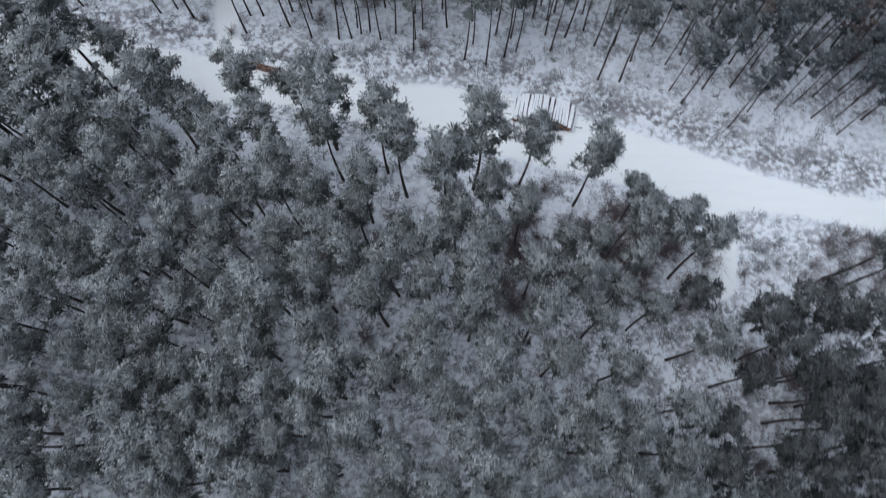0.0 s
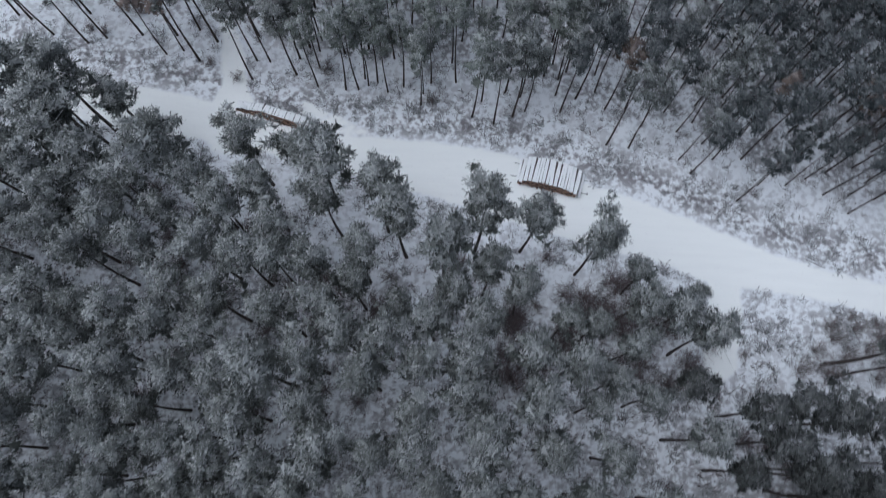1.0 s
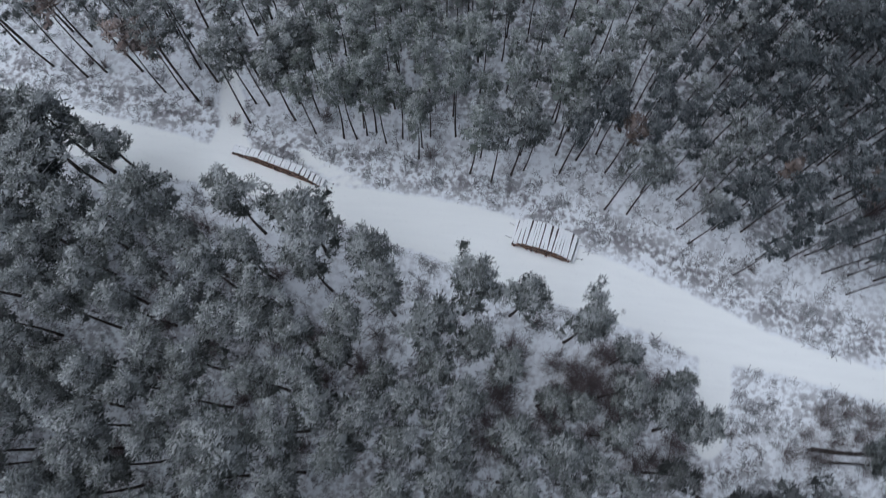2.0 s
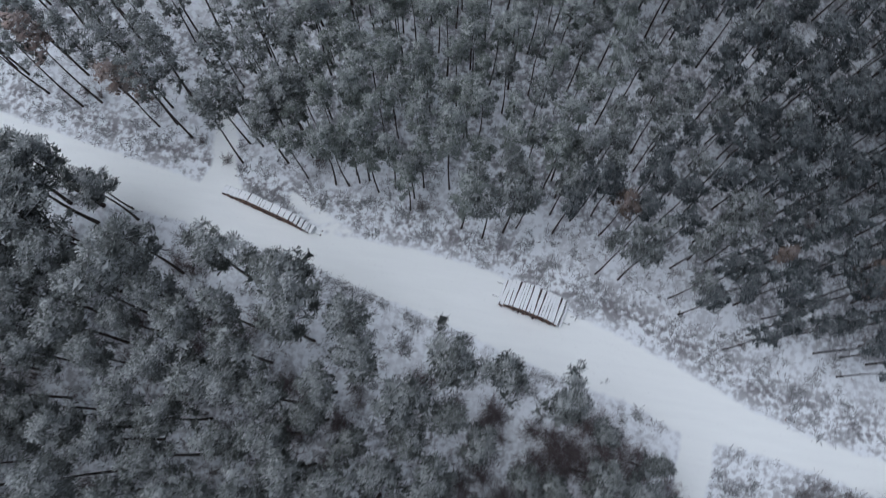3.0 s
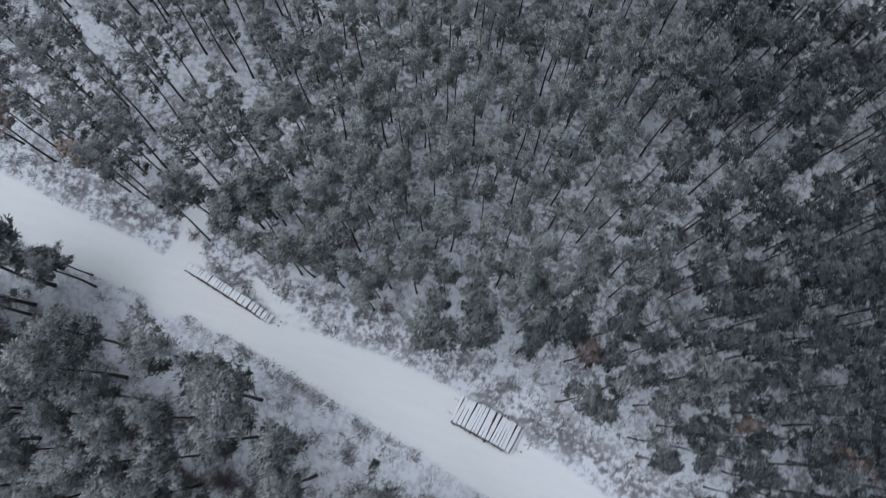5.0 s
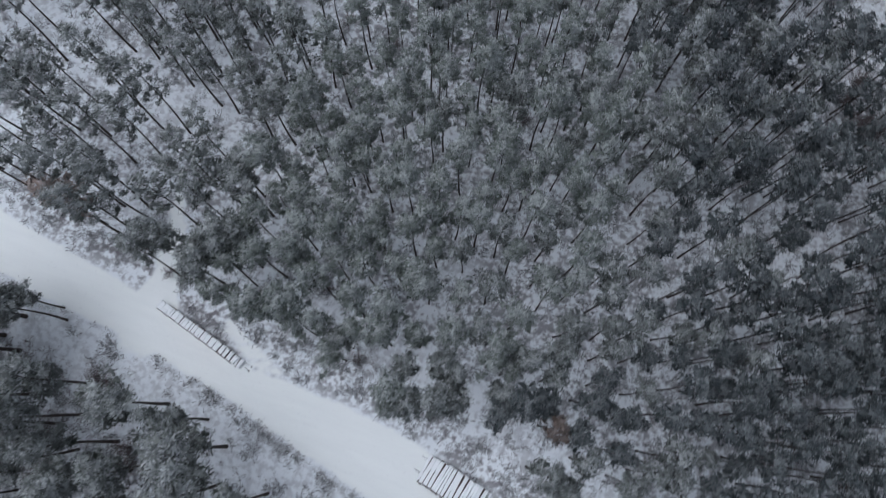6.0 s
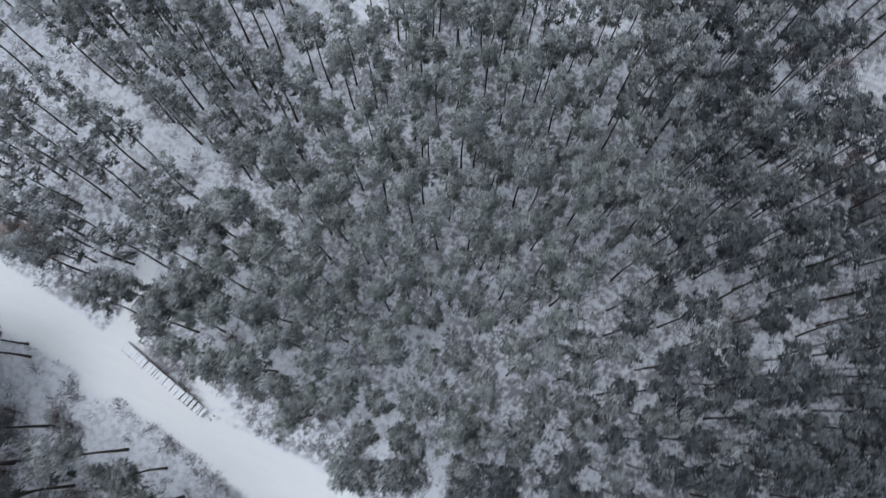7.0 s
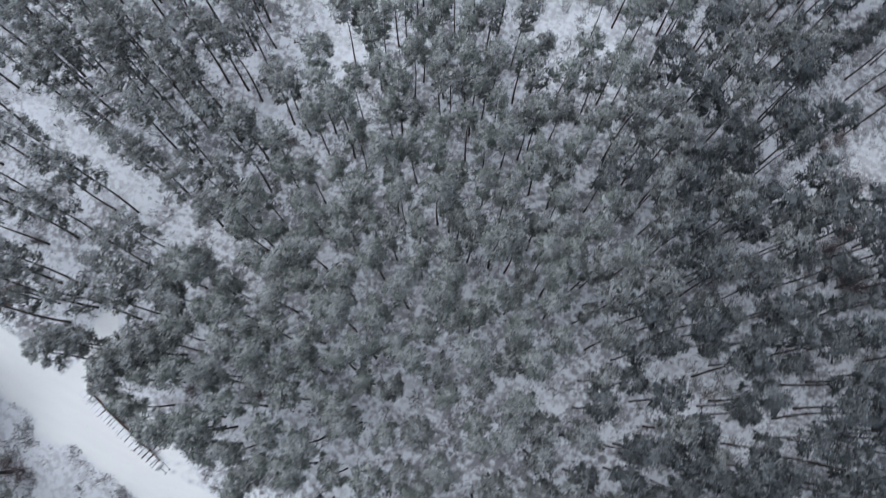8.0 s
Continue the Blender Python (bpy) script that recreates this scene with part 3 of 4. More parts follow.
NORTH_PINES_M = [(-55.9, 59.6, 0), (-54.2, 59.1, 0), (-50.9, 57, 0), (-46.3, 56, 0), (-39.6, 57.5, 0), (-35.2, 57.7, 0), (-31.9, 54.3, 0), (-30, 57.1, 0), (-24.7, 54.7, 0), (-23, 54.6, 0), (-25, 52.1, 0), (-46.7, 60.2, 0), (-49.5, 62, 0), (-36.2, 63.1, 0), (-42.1, 63, 0), (-52.3, 66.8, 0), (-49, 66.8, 0), (-38.6, 69.9, 0), (-40.5, 65.2, 0), (-29.4, 73.4, 0), (-32.4, 64.3, 0), (-34.2, 67.9, 0), (-27, 73.2, 0), (-22, 59.7, 0), (-32.4, 58.6, 0), (-26, 64, 0), (-24.6, 66.5, 0), (-43, 79.4, 0), (-42.3, 76.4, 0), (-39.2, 76.5, 0), (-35.6, 84.3, 0), (-43, 81.9, 0)]
NORTH_PINES = NORTH_PINES_M + NORTH_PINES_A + NORTH_PINES_B + NORTH_PINES_C + NORTH_PINES_D + NORTH_PINES_E + NORTH_PINES_F + NORTH_PINES_G + NORTH_PINES_H + NORTH_PINES_I + NORTH_PINES_J + NORTH_PINES_K + NORTH_PINES_L

# places between the crowns that stay open to the sky: x, y, radius
CLEARED = [(-40.9, 73.7, 1.6), (-37.1, 72.9, 1.9), (-34.2, 72.4, 1.7), (-30.7, 72.0, 1.4), (-24.5, 70.7, 2.0), (-21.6, 69.4, 1.7), (-33.1, 85.7, 1.6), (-16.0, 92.7, 2.1), (-14.5, 91.0, 1.3), (-21.6, 82.8, 1.6), (-16.9, 82.5, 1.7), (-19.0, 68.3, 1.5), (17.7, 108.5, 2.1), (2.2, 103.7, 2.0), (4.1, 105.3, 1.9), (-2.9, 99.8, 1.5), (2.8, 97.1, 1.2), (9.2, 102.3, 1.2), (7.6, 98.8, 1.3), (23.2, 109.9, 1.8), (25.9, 107.7, 1.5), (29.8, 107.0, 1.6), (32.7, 103.8, 2.1), (35.5, 102.6, 2.2), (33.8, 99.2, 1.8), (37.1, 104.6, 1.7), (14.5, 77.4, 1.2), (19.0, 73.2, 1.5), (18.2, 69.9, 1.8), (27.2, 76.6, 1.8), (27.2, 72.6, 1.9), (29.7, 77.3, 1.4), (30.4, 67.6, 1.4), (23.6, 69.2, 1.3), (-24.8, 68.1, 2.2), (-19.1, 67.2, 1.5), (-21.9, 79.5, 1.4), (-36.2, 65.6, 1.4), (-26.5, 58.7, 1.3), (-12.5, 66.7, 1.5), (31.6, 100.2, 2.2), (36.6, 97.5, 1.3), (-19.5, 65.7, 1.8), (-24.3, 69.1, 1.3), (-28.6, 65.3, 1.3), (41.3, 55.0, 1.9), (28.5, 51.6, 1.6), (32.4, 41.9, 1.6), (37.7, 39.1, 1.7), (23.4, 43.6, 1.3), (-33.3, 18.9, 1.8), (-29.4, 21.8, 1.8), (-26.2, 14.8, 1.7), (-34.7, 14.8, 1.7), (-11.4, 26.5, 1.6), (-20.6, 29.4, 1.5), (15.5, 17.3, 1.6)]
CLEARED += [(-37.8, 8.1, 2.0), (-23.5, 12.2, 1.7), (-22.3, 11.0, 1.6), (-32.3, 19.4, 1.7), (-6.4, 11.1, 1.7), (-4.0, 2.8, 2.5), (-0.9, 2.4, 2.5), (-12.8, 0.7, 2.1), (-16.5, 9.4, 1.6), (-30.1, 11.3, 1.6), (23.1, 9.9, 2.1), (20.4, 8.3, 2.1), (24.0, 8.4, 2.1), (25.8, 5.5, 2.1), (30.1, 3.1, 2.4), (6.2, 1.6, 2.4), (2.6, 9.3, 1.7), (5.2, 12.4, 1.6), (18.8, 6.3, 1.9), (25.6, 16.6, 1.6), (-8.6, 0.8, 2.1)]


def scatter(rng, taken, x0, x1, y0, y1, gap, tries, fits):
    """More roots at random, none nearer than gap to another."""
    cells, out = {}, []

    def add(x, y):
        cells.setdefault((int(x // gap), int(y // gap)), []).append((x, y))

    for p in taken:
        add(*p)
    for _ in range(tries):
        x, y = rng.uniform(x0, x1), rng.uniform(y0, y1)
        g = gap * rng.uniform(0.8, 1.1)
        i, j = int(x // gap), int(y // gap)
        near = (q for a in (-2, -1, 0, 1, 2) for b in (-2, -1, 0, 1, 2) for q in cells.get((i + a, j + b), ()))
        if fits(x, y) and all(math.hypot(x - cx, y - cy) > cr for cx, cy, cr in CLEARED) and all((x - q[0]) ** 2 + (y - q[1]) ** 2 > g * g for q in near):
            add(x, y)
            out.append((x, y))
    return out


def lighter(shapes, step):
    """The same pines with fewer, broader blades, for stands far from the camera."""
    out = []
    for trunk, (v, f, t, nn), tm, cm in shapes:
        keep = f[::step]
        nv = []
        for a, b, c in keep:
            mid = (v[b] + v[c]) / 2
            nv += [v[a], mid + (v[b] - mid) * step * 0.8, mid + (v[c] - mid) * step * 0.8]
        idx = [i for q in keep for i in q]
        out.append((trunk, (np.array(nv), [(k, k + 1, k + 2) for k in range(0, len(nv), 3)], t[idx], nn[idx]), tm, cm))
    return out


def joined(name, shapes, roots, rng, needle_mat, label, tall):
    """A far stand of pines nobody could count, in one mesh of trunks and crowns."""
    root_v, faces, tips, index, facing, n = [], [], [], [], [], 0
    for x, y in roots:
        trunk, crown, *_ = shapes[rng.randrange(len(shapes))]
        m = pose(x, y, height_at(x, y), rng.gauss(0, 1.3), rng.gauss(0, 1.3), rng.uniform(0, 360)) @ Matrix.Scale(rng.uniform(0.86, 1.12) * tall(x, y), 4)
        m = np.array(m)
        for (v, f, t, nn), slot in (((*trunk, None, None), 0), (crown, 1)):
            root_v.append(v @ m[:3, :3].T + m[:3, 3])
            faces.extend([[i + n for i in q] for q in f])
            tips.append(np.zeros(len(v)) if t is None else t)
            index.extend([slot] * len(f))
            if nn is None:
                nn = v - np.array([[0, 0, 1]]) * v[:, 2:]
            facing.append(nn @ m[:3, :3].T)
            n += len(v)
    me = mesh_of(name, np.concatenate(root_v), faces, [BARK, needle_mat], np.concatenate(tips), normals=np.concatenate(facing))
    me.polygons.foreach_set("material_index", index)
    return tagged(new(name, me), label, "pine forest", kind="stuff")


DEAD_PINES = [(19.1, 50.2, 15.8, 1.0), (46.0, 46.6, 15.0, 1.5), (36.0, 47.8, 15.3, 0.5)]
LARCHES = [(-36.2, 55.0, 16.5), (-34.1, 55.6, 15.5), (-44.1, 56.9, 21.0)]


def sheltered_at(x, y):
    """How likely a pine is to have lost its frost: more so towards the east, less so farther north."""
    return max(0.0, min(1.0, (x - 4 + 13 * noise.noise((x * 0.09, y * 0.09, 9)) + 0.25 * max(0.0, y - 95)) / 34)) * max(0.93, min(1.0, (112 - y) / 32))


def build_woods():
    rng = random.Random(5)
    south = [(x, y) for x, y, h in SOUTH_PINES]
    more = scatter(rng, south, -58, 56, -13, 48, 4.1, 12000,
                   lambda x, y: south_of(x, y) > (7.3 if x > -36 else 3.0) and off_line(x, y, SOUTH_RIDE) > 2.6 and not in_gap(x, y) and not (x < 26 and south_of(x, y) < 9) and not (x >= 26 and y > 8))
    more += scatter(rng, south + more, -50, -20, 2, 40, 4.0, 3000, lambda x, y: south_of(x, y) > 8)
    more += scatter(rng, south + more, 33, 60, -13, 7, 3.4, 3000, lambda x, y: off_line(x, y, SOUTH_RIDE) > 2.4)
    more.sort(key=lambda p: math.hypot(p[0] + 4, p[1] - 24))
    behind = more[130:]
    for x, y, h in SOUTH_PINES + [(x, y, 0) for x, y in more[:130]]:
        if y < 17 and x > 27 + rng.gauss(0, 3):
            plant("old_pine", DARK, rng.randrange(3), x, y, rng, "tall dark pine with little frost on its crown", "old pines south of the road", h * 0.9 or rng.uniform(15.5, 19), 1.2)
        elif x < -37 and y > 36 or rng.random() < max((-16 - x) / 24, (x - 4) / 24):
            plant("old_pine", OLD_LESS, rng.randrange(len(OLD)), x, y, rng, "tall old pine, dark crown with some frost", "old pines south of the road", h or rng.uniform(18.5, 22),
                  1.5 if x < -37 and y > 36 else 1.25 if x < -33 and y > 30 or x < -10 and y > 35 else 1.08)
        else:
            plant("old_pine", OLD, rng.randrange(len(OLD)), x, y, rng, "tall old pine, frosted dark green crown, bare dark trunk", "old pines south of the road", h or rng.uniform(18.5, 22), 1.25 if x < -10 and y > 35 else 1.08)

    def frostless(x, y):
        level = sheltered_at(x, y) + rng.uniform(-0.28, 0.28)
        return 2 if level > 0.62 else 1 if level > 0.24 else 0

    front = [(x, y) for x, y, h in NORTH_PINES] + [(x, y) for x, y, *_ in DEAD_PINES]
    fill = scatter(rng, front, -75, 72, 40, 142, 3.1, 30000,
                   lambda x, y: north_of(x, y) > (9.5 if x < 18 else 7.0) and off_line(x, y, RIDE_EAST) > 2.2 and not in_gap(x, y) and (x > -20 or rng.random() < 0.06))
    fill += scatter(rng, front + fill, 27, 72, 40, 125, 2.45, 12000, lambda x, y: north_of(x, y) > 8.5 and not in_gap(x, y))
    fill += scatter(rng, front + fill, 14, 30, 88, 125, 2.5, 3000, lambda x, y: not in_gap(x, y))
    for x, y, h in NORTH_PINES:
        if any(math.hypot(x - dx, y - dy) < 2.3 for dx, dy, *_ in DEAD_PINES) or any(math.hypot(x - lx, y - ly) < 1.2 for lx, ly, _ in LARCHES):
            continue
        if x < -21:
            plant("tall_pine", SLIM if x < -29 and y < 71 else SLIM_WHITE, rng.randrange(len(SLIM)), x, y, rng, "tall slender pine with a long narrow frosted crown", "tall pines north of the road",
                  rng.uniform(19.5, 22) if x < -28 else h or rng.uniform(17, 19.5), 1.05)
        elif x < -18:
            plant("tall_pine", OLD, rng.randrange(len(OLD)), x, y, rng, "tall slender pine with a frosted crown, bare trunk", "tall pines north of the road", h or rng.uniform(15.5, 18), 1.10)
        else:
            bare = frostless(x, y)
            plant("young_pine", (YOUNG, YOUNG_HALF, LESS)[bare], rng.randrange(len(YOUNG)), x, y, rng,
                  ("slender frosted pine with a bare dark trunk, in snow", "slender pine with thin frost on its crown", "slender dark pine with little frost, in snow")[bare],
                  "young pines north of the road", h or rng.uniform(14.8, 17.2))
    inner = [(x, y, frostless(x, y)) for x, y in fill if x >= -18]
    seen = [p for p in inner if p[0] < 60 and p[1] < 128]
    joined("pine_wood", lighter(YOUNG, 2), [p[:2] for p in seen if p[2] == 0], rng, YOUNG_NEEDLES, "dense frosted pine wood standing in snow", lambda x, y: 1.0)
    joined("grey_pine_wood", lighter(YOUNG, 2), [p[:2] for p in seen if p[2] == 1], rng, HALF_NEEDLES, "dense pine wood with thin frost", lambda x, y: 1.0)
    joined("dark_pine_wood", lighter(YOUNG, 2), [p[:2] for p in seen if p[2] == 2], rng, MID_NEEDLES, "darker pine wood with little frost", lambda x, y: 1.08)
    joined("far_pine_wood", lighter(YOUNG, 8), [p[:2] for p in inner if p not in seen], rng, MID_NEEDLES, "far pine wood with little frost", lambda x, y: 1.05)
    joined("tall_pine_wood", lighter(SLIM, 3), [p for p in fill if p[0] < -18 and p[0] > -60 and p[1] < 125], rng, OLD_NEEDLES, "open wood of tall frosted pines in snow", lambda x, y: 0.92)
    joined("outer_tall_pine_wood", lighter(SLIM, 8), [p for p in fill if p[0] <= -60 or p[0] < -18 and p[1] >= 125], rng, OLD_NEEDLES, "far open wood of tall frosted pines", lambda x, y: 0.92)
    # pines added out of view, to keep open sky light off the edges
    rim = scatter(rng, south + more, -92, 88, -34, 50, 4.4, 9000, lambda x, y: south_of(x, y) > 5 and not (-57 < x < 55 and y > -12) and not in_gap(x, y))
    joined("outer_pine_wood", lighter(OLD, 2), [p for p in behind if p[0] < 28], rng, HALF_NEEDLES, "old frosted pine wood south of the road", lambda x, y: 0.95)
    joined("sheltered_pine_wood", lighter(OLD, 2), [p for p in behind if p[0] >= 28], rng, DARK_NEEDLES, "dark old pine wood with little frost", lambda x, y: 0.82)
    joined("unseen_pine_wood", lighter(OLD, 8), rim, rng, HALF_NEEDLES, "unseen old pine wood added around the edges for its shade", lambda x, y: 0.95)


build_woods()


# ---------------------------------------------------------------- undergrowth
def clump(rng, verts, faces, tip, at, size, blades, flat=0.6):
    """Adds a tuft of heath or dead grass, its blades splayed from the root."""
    for _ in range(blades):
        d = Vector((rng.gauss(0, 1), rng.gauss(0, 1), abs(rng.gauss(0, 1)) * flat + 0.25)).normalized()
        s = Vector((-d.y, d.x, rng.uniform(-0.5, 0.5))).normalized() * size * rng.uniform(0.045, 0.095)
        o = at + Vector((rng.gauss(0, 0.45), rng.gauss(0, 0.45), 0)) * size
        e = o + d * size * rng.uniform(0.6, 1.2)
        base = len(verts)
        verts.extend((tuple(o), tuple(e + s), tuple(e - s)))
        tip.extend((0.0, rng.uniform(0.2, 1), rng.uniform(0.2, 1)))
        faces.append((base, base + 1, base + 2))


DITCH_X, DITCH_Y = zip((-20, 41.6), (-12, 39.6), (-6, 38.1), (-2.8, 37.1), (1.4, 36.0), (5.6, 35.1), (13.9, 32.8), (18.7, 31.5), (24.9, 29.2), (30, 27.6))


def build_undergrowth():
    rng = random.Random(11)
    v, f, t = [], [], []
    for _ in range(50000):
        x, y = rng.uniform(-66, 62), rng.uniform(-8, 130)
        n, s = north_of(x, y), south_of(x, y)
        patch = noise.noise((x * 0.28, y * 0.28, 2)) + 0.6 * noise.noise((x * 0.9, y * 0.9, 4))
        if n > 0.3:
            want = (0.72 if n < 5.0 else (0.28 if n < 10 else 0.5)) if n > 1.2 else 0.35
        elif s > 0.2:
            tufted = 0.75 if patch > 0.24 else 0.04
            want = (1.3 if patch > 0 else 0.35) if s < 0.9 else ((tufted if x < 33 else 0.8) if s < 6.2 else 0.5)
        else:
            continue
        if in_gap(x, y):
            want = 0.8 if x > 10 else 0.3
        if on_road(x, y) > 0.25 or rng.random() > want * (0.62 + 1.2 * patch):
            continue
        clump(rng, v, f, t, Vector((x, y, height_at(x, y) - 0.02)), rng.choice((0.22, 0.3, 0.4, 0.55, 0.7)), 19)
    for _ in range(4):
        x, y = 22.1 + rng.gauss(0, 0.3), 33.2 + rng.gauss(0, 0.12)
        clump(rng, v, f, t, Vector((x, y, height_at(x, y) * 0.25 - 0.13)), 0.26, 12)
    dv, df, dt = [], [], []
    for _ in range(2100):
        x = rng.uniform(-20, 30)
        y = np.interp(x, DITCH_X, DITCH_Y) + rng.gauss(-0.1, 0.34)
        if noise.noise((x * 0.35, 0.3, 31)) + 0.35 * noise.noise((x * 1.3, y, 33)) > (0.0 if -9 < x < 7 else 0.22) - 0.5 * (rng.random() < 0.12):
            clump(rng, dv, df, dt, Vector((x, y, height_at(x, y) - 0.06)), rng.choice((0.18, 0.26, 0.36)), 9)
    tagged(new("ditch_grass", mesh_of("ditch_grass", dv, df, DITCH, dt)), "dark dead grass and twigs in a shallow roadside ditch", "grass", kind="stuff")
    tagged(new("heath", mesh_of("heath", v, f, GRASS, t)), "frosted dead grass and heath along the road", "grass", kind="stuff")


build_undergrowth()


def shrub_mesh(seed, height, spread, stems, mat):
    """A leafless shrub: forked thin twigs fanning up from one root."""
    rng = random.Random(seed)
    v, f, t = [], [], []

    def twig(a, b, w):
        d = (b - a).normalized()
        s = d.cross(Vector((rng.gauss(0, 1), rng.gauss(0, 1), rng.gauss(0, 1)))).normalized() * w
        base = len(v)
        v.extend((tuple(a + s), tuple(a - s), tuple(b)))
        t.extend((0.1, 0.1, 1.0))
        f.append((base, base + 1, base + 2))

    for _ in range(stems):
        a = rng.uniform(0, 6.3)
        r = spread * rng.uniform(0.1, 1.0)
        q = Vector((math.cos(a) * r, math.sin(a) * r, height * rng.uniform(0.6, 1.0) * (1 - 0.4 * r / spread)))
        o = Vector((rng.gauss(0, 0.08), rng.gauss(0, 0.08), -0.05))
        twig(o, q, 0.028)
        for _ in range(9):
            k = rng.uniform(0.35, 0.95)
            p = o.lerp(q, k)
            e = p + Vector((rng.gauss(0, 0.4), rng.gauss(0, 0.4), rng.uniform(0.0, 0.55))) * height * 0.33
            twig(p, e, 0.016)
            twig(p.lerp(e, 0.5), p.lerp(e, 0.5) + Vector((rng.gauss(0, 0.3), rng.gauss(0, 0.3), rng.uniform(0, 0.3))) * height * 0.25, 0.012)
    return mesh_of("bare_shrub", v, f, mat, t)


SHRUBS = [shrub_mesh(40 + k, 1.9, 1.3, 26, TWIG) for k in range(4)]
SHRUB_ROOTS = [(-2.3, 50.1), (8.7, 26.4), (11.0, 25.0), (-43.0, 40.1), (37.0, 39.9), (-30.4, 53.8), (-27.0, 52.1), (-40.2, 60.6), (-56.5, 67.0), (-42.7, 23.2),
               (-36.7, 27.7), (-0.2, 26.4), (-5.6, 26.1), (-44.3, 57.5), (-46.0, 57.9), (-8.6, 56.6), (30.0, 23.3), (-15.7, 54.0), (5.8, 27.4), (-6.2, 27.6),
               (47.7, 25.6), (45.1, 24.4), (50.4, 24.8), (34.9, 20.6), (-18.7, 88.9), (-16.9, 82.6), (-18.6, 78.7), (-20.1, 84.2), (43.6, 97.8), (-12.2, 88.1),
               (36.0, 78.4), (48.8, 79.9), (6.2, 84.0), (44.0, 55.6), (-24.0, 28.0), (-20.0, 16.0), (-30.0, 20.0), (3.0, 14.0), (-2.0, 8.0), (14.0, 20.5), (34.0, 7.0), (37.5, 5.5), (41.5, 8.0), (36.8, 1.0), (43.0, 3.5), (33.5, 0.5), (40.5, -1.5), (45.0, 10.0)]


def build_shrubs():
    rng = random.Random(23)
    for x, y in SHRUB_ROOTS:
        ob = new("bare_shrub", SHRUBS[rng.randrange(4)])
        k = rng.uniform(0.75, 1.3)
        ob.matrix_basis = pose(x, y, height_at(x, y), 0, 0, rng.uniform(0, 360)) @ Matrix.Diagonal((k, k, k * 0.9, 1))
        tagged(ob, "leafless brown shrub with fine twigs in the snow", "shrub", "bare shrubs")


build_shrubs()


THICKETS = [(-7.1, 24.0), (-13.5, 26.6), (1.8, 28.2), (-12.6, 21.2), (-7.6, 19.8), (-14.0, 22.0), (9.4, 25.5), (10.9, 27.5), (7.8, 23.4), (5.6, 18.2), (14.9, 22.7),
            (18.0, 25.5), (12.5, 20.0), (9.8, 17.4), (17.0, 19.6), (21.0, 22.5), (-24.5, 24.0), (-30.5, 28.5), (-18.5, 19.0), (-22.5, 12.0), (-9.5, 13.5), (-31.0, 12.0),
            (-30.4, 37.4), (-17.8, 32.0), (-24.1, 28.9), (-29.6, 27.1), (-22.0, 32.1), (-35.6, 36.8), (-18.7, 27.0), (-12.4, 27.2),
            (24.2, 25.0), (26.5, 22.0), (23.0, 19.5), (20.5, 27.5), (27.0, 17.5), (19.5, 23.5), (35.5, 10.5), (38.0, 8.0), (42.0, 5.5), (37.0, -2.0), (44.5, 0.5),
            (44.9, 98.2), (46.1, 96.1), (37.7, 114.5), (34.2, 111.5), (42.7, 102.3), (36.4, 126.0), (27.0, 122.2), (40.0, 108.1), (49.5, 89.0), (51.5, 48.0), (53.4, 50.1)]


def build_thickets():
    """Leafless purple-brown thickets under the old pines, higher than the brush."""
    rng = random.Random(37)
    shapes = [shrub_mesh(80 + k, 3.8, 2.4, 46, BROWN) for k in range(3)]
    for x, y in THICKETS:
        for k in range(4 if 3 < x < 28 else 2):
            px, py = x + rng.gauss(0, 1.3), y + rng.gauss(0, 1.3)
            ob = new("brown_thicket", shapes[rng.randrange(3)])
            ob.matrix_basis = pose(px, py, height_at(px, py), 0, 0, rng.uniform(0, 360)) @ Matrix.Scale(rng.uniform(0.7, 1.1), 4)
            tagged(ob, "leafless purple-brown thicket among pines", "shrub", "thickets under the pines")


build_thickets()


def build_bare_trees():
    """Small leafless broadleaf trees on the grassy corner by the south ride."""
    rng = random.Random(29)
    shapes = [shrub_mesh(60 + k, 5.2, 1.9, 30, TWIG) for k in range(2)]
    for x, y in ((47.7, 24.2), (45.1, 22.8), (50.4, 23.4), (52.5, 22.0), (43.0, 21.4), (30.5, 21.5), (46.4, 20.9), (48.9, 21.6), (51.2, 20.0), (53.6, 24.6), (44.2, 19.0), (49.8, 18.6), (41.0, 19.2)):
        ob = new("bare_tree", shapes[rng.randrange(2)])
        k = rng.uniform(0.75, 1.15)
        ob.matrix_basis = pose(x, y, height_at(x, y), 0, 0, rng.uniform(0, 360)) @ Matrix.Scale(k, 4)
        tagged(ob, "small leafless grey-brown tree with upright twigs", "tree", "bare trees by the ride")


build_bare_trees()


def build_larches():
    """Slender leafless trees with a loose rust-brown crown beside the ride."""
    for k, (x, y, tall) in enumerate(LARCHES):
        trunk, crown = pine(951 + k, tall, tall * 0.60, 1.7, 22, 2, 16, 0.75, "young")
        root = new("bare_larch")
        part("trunk", mesh_of("larch_trunk", *trunk, BARK, smooth=True), root)
        part("crown", mesh_of("larch_crown", crown[0], crown[1], RUST, crown[2], normals=crown[3]), root, "loose crown of rust-brown twigs")
        root.matrix_basis = pose(x, y, height_at(x, y), 0, 0, 70 * k)
        tagged(root, "slender leafless tree with rust-brown twigs", "larch tree", "bare larches")


build_larches()


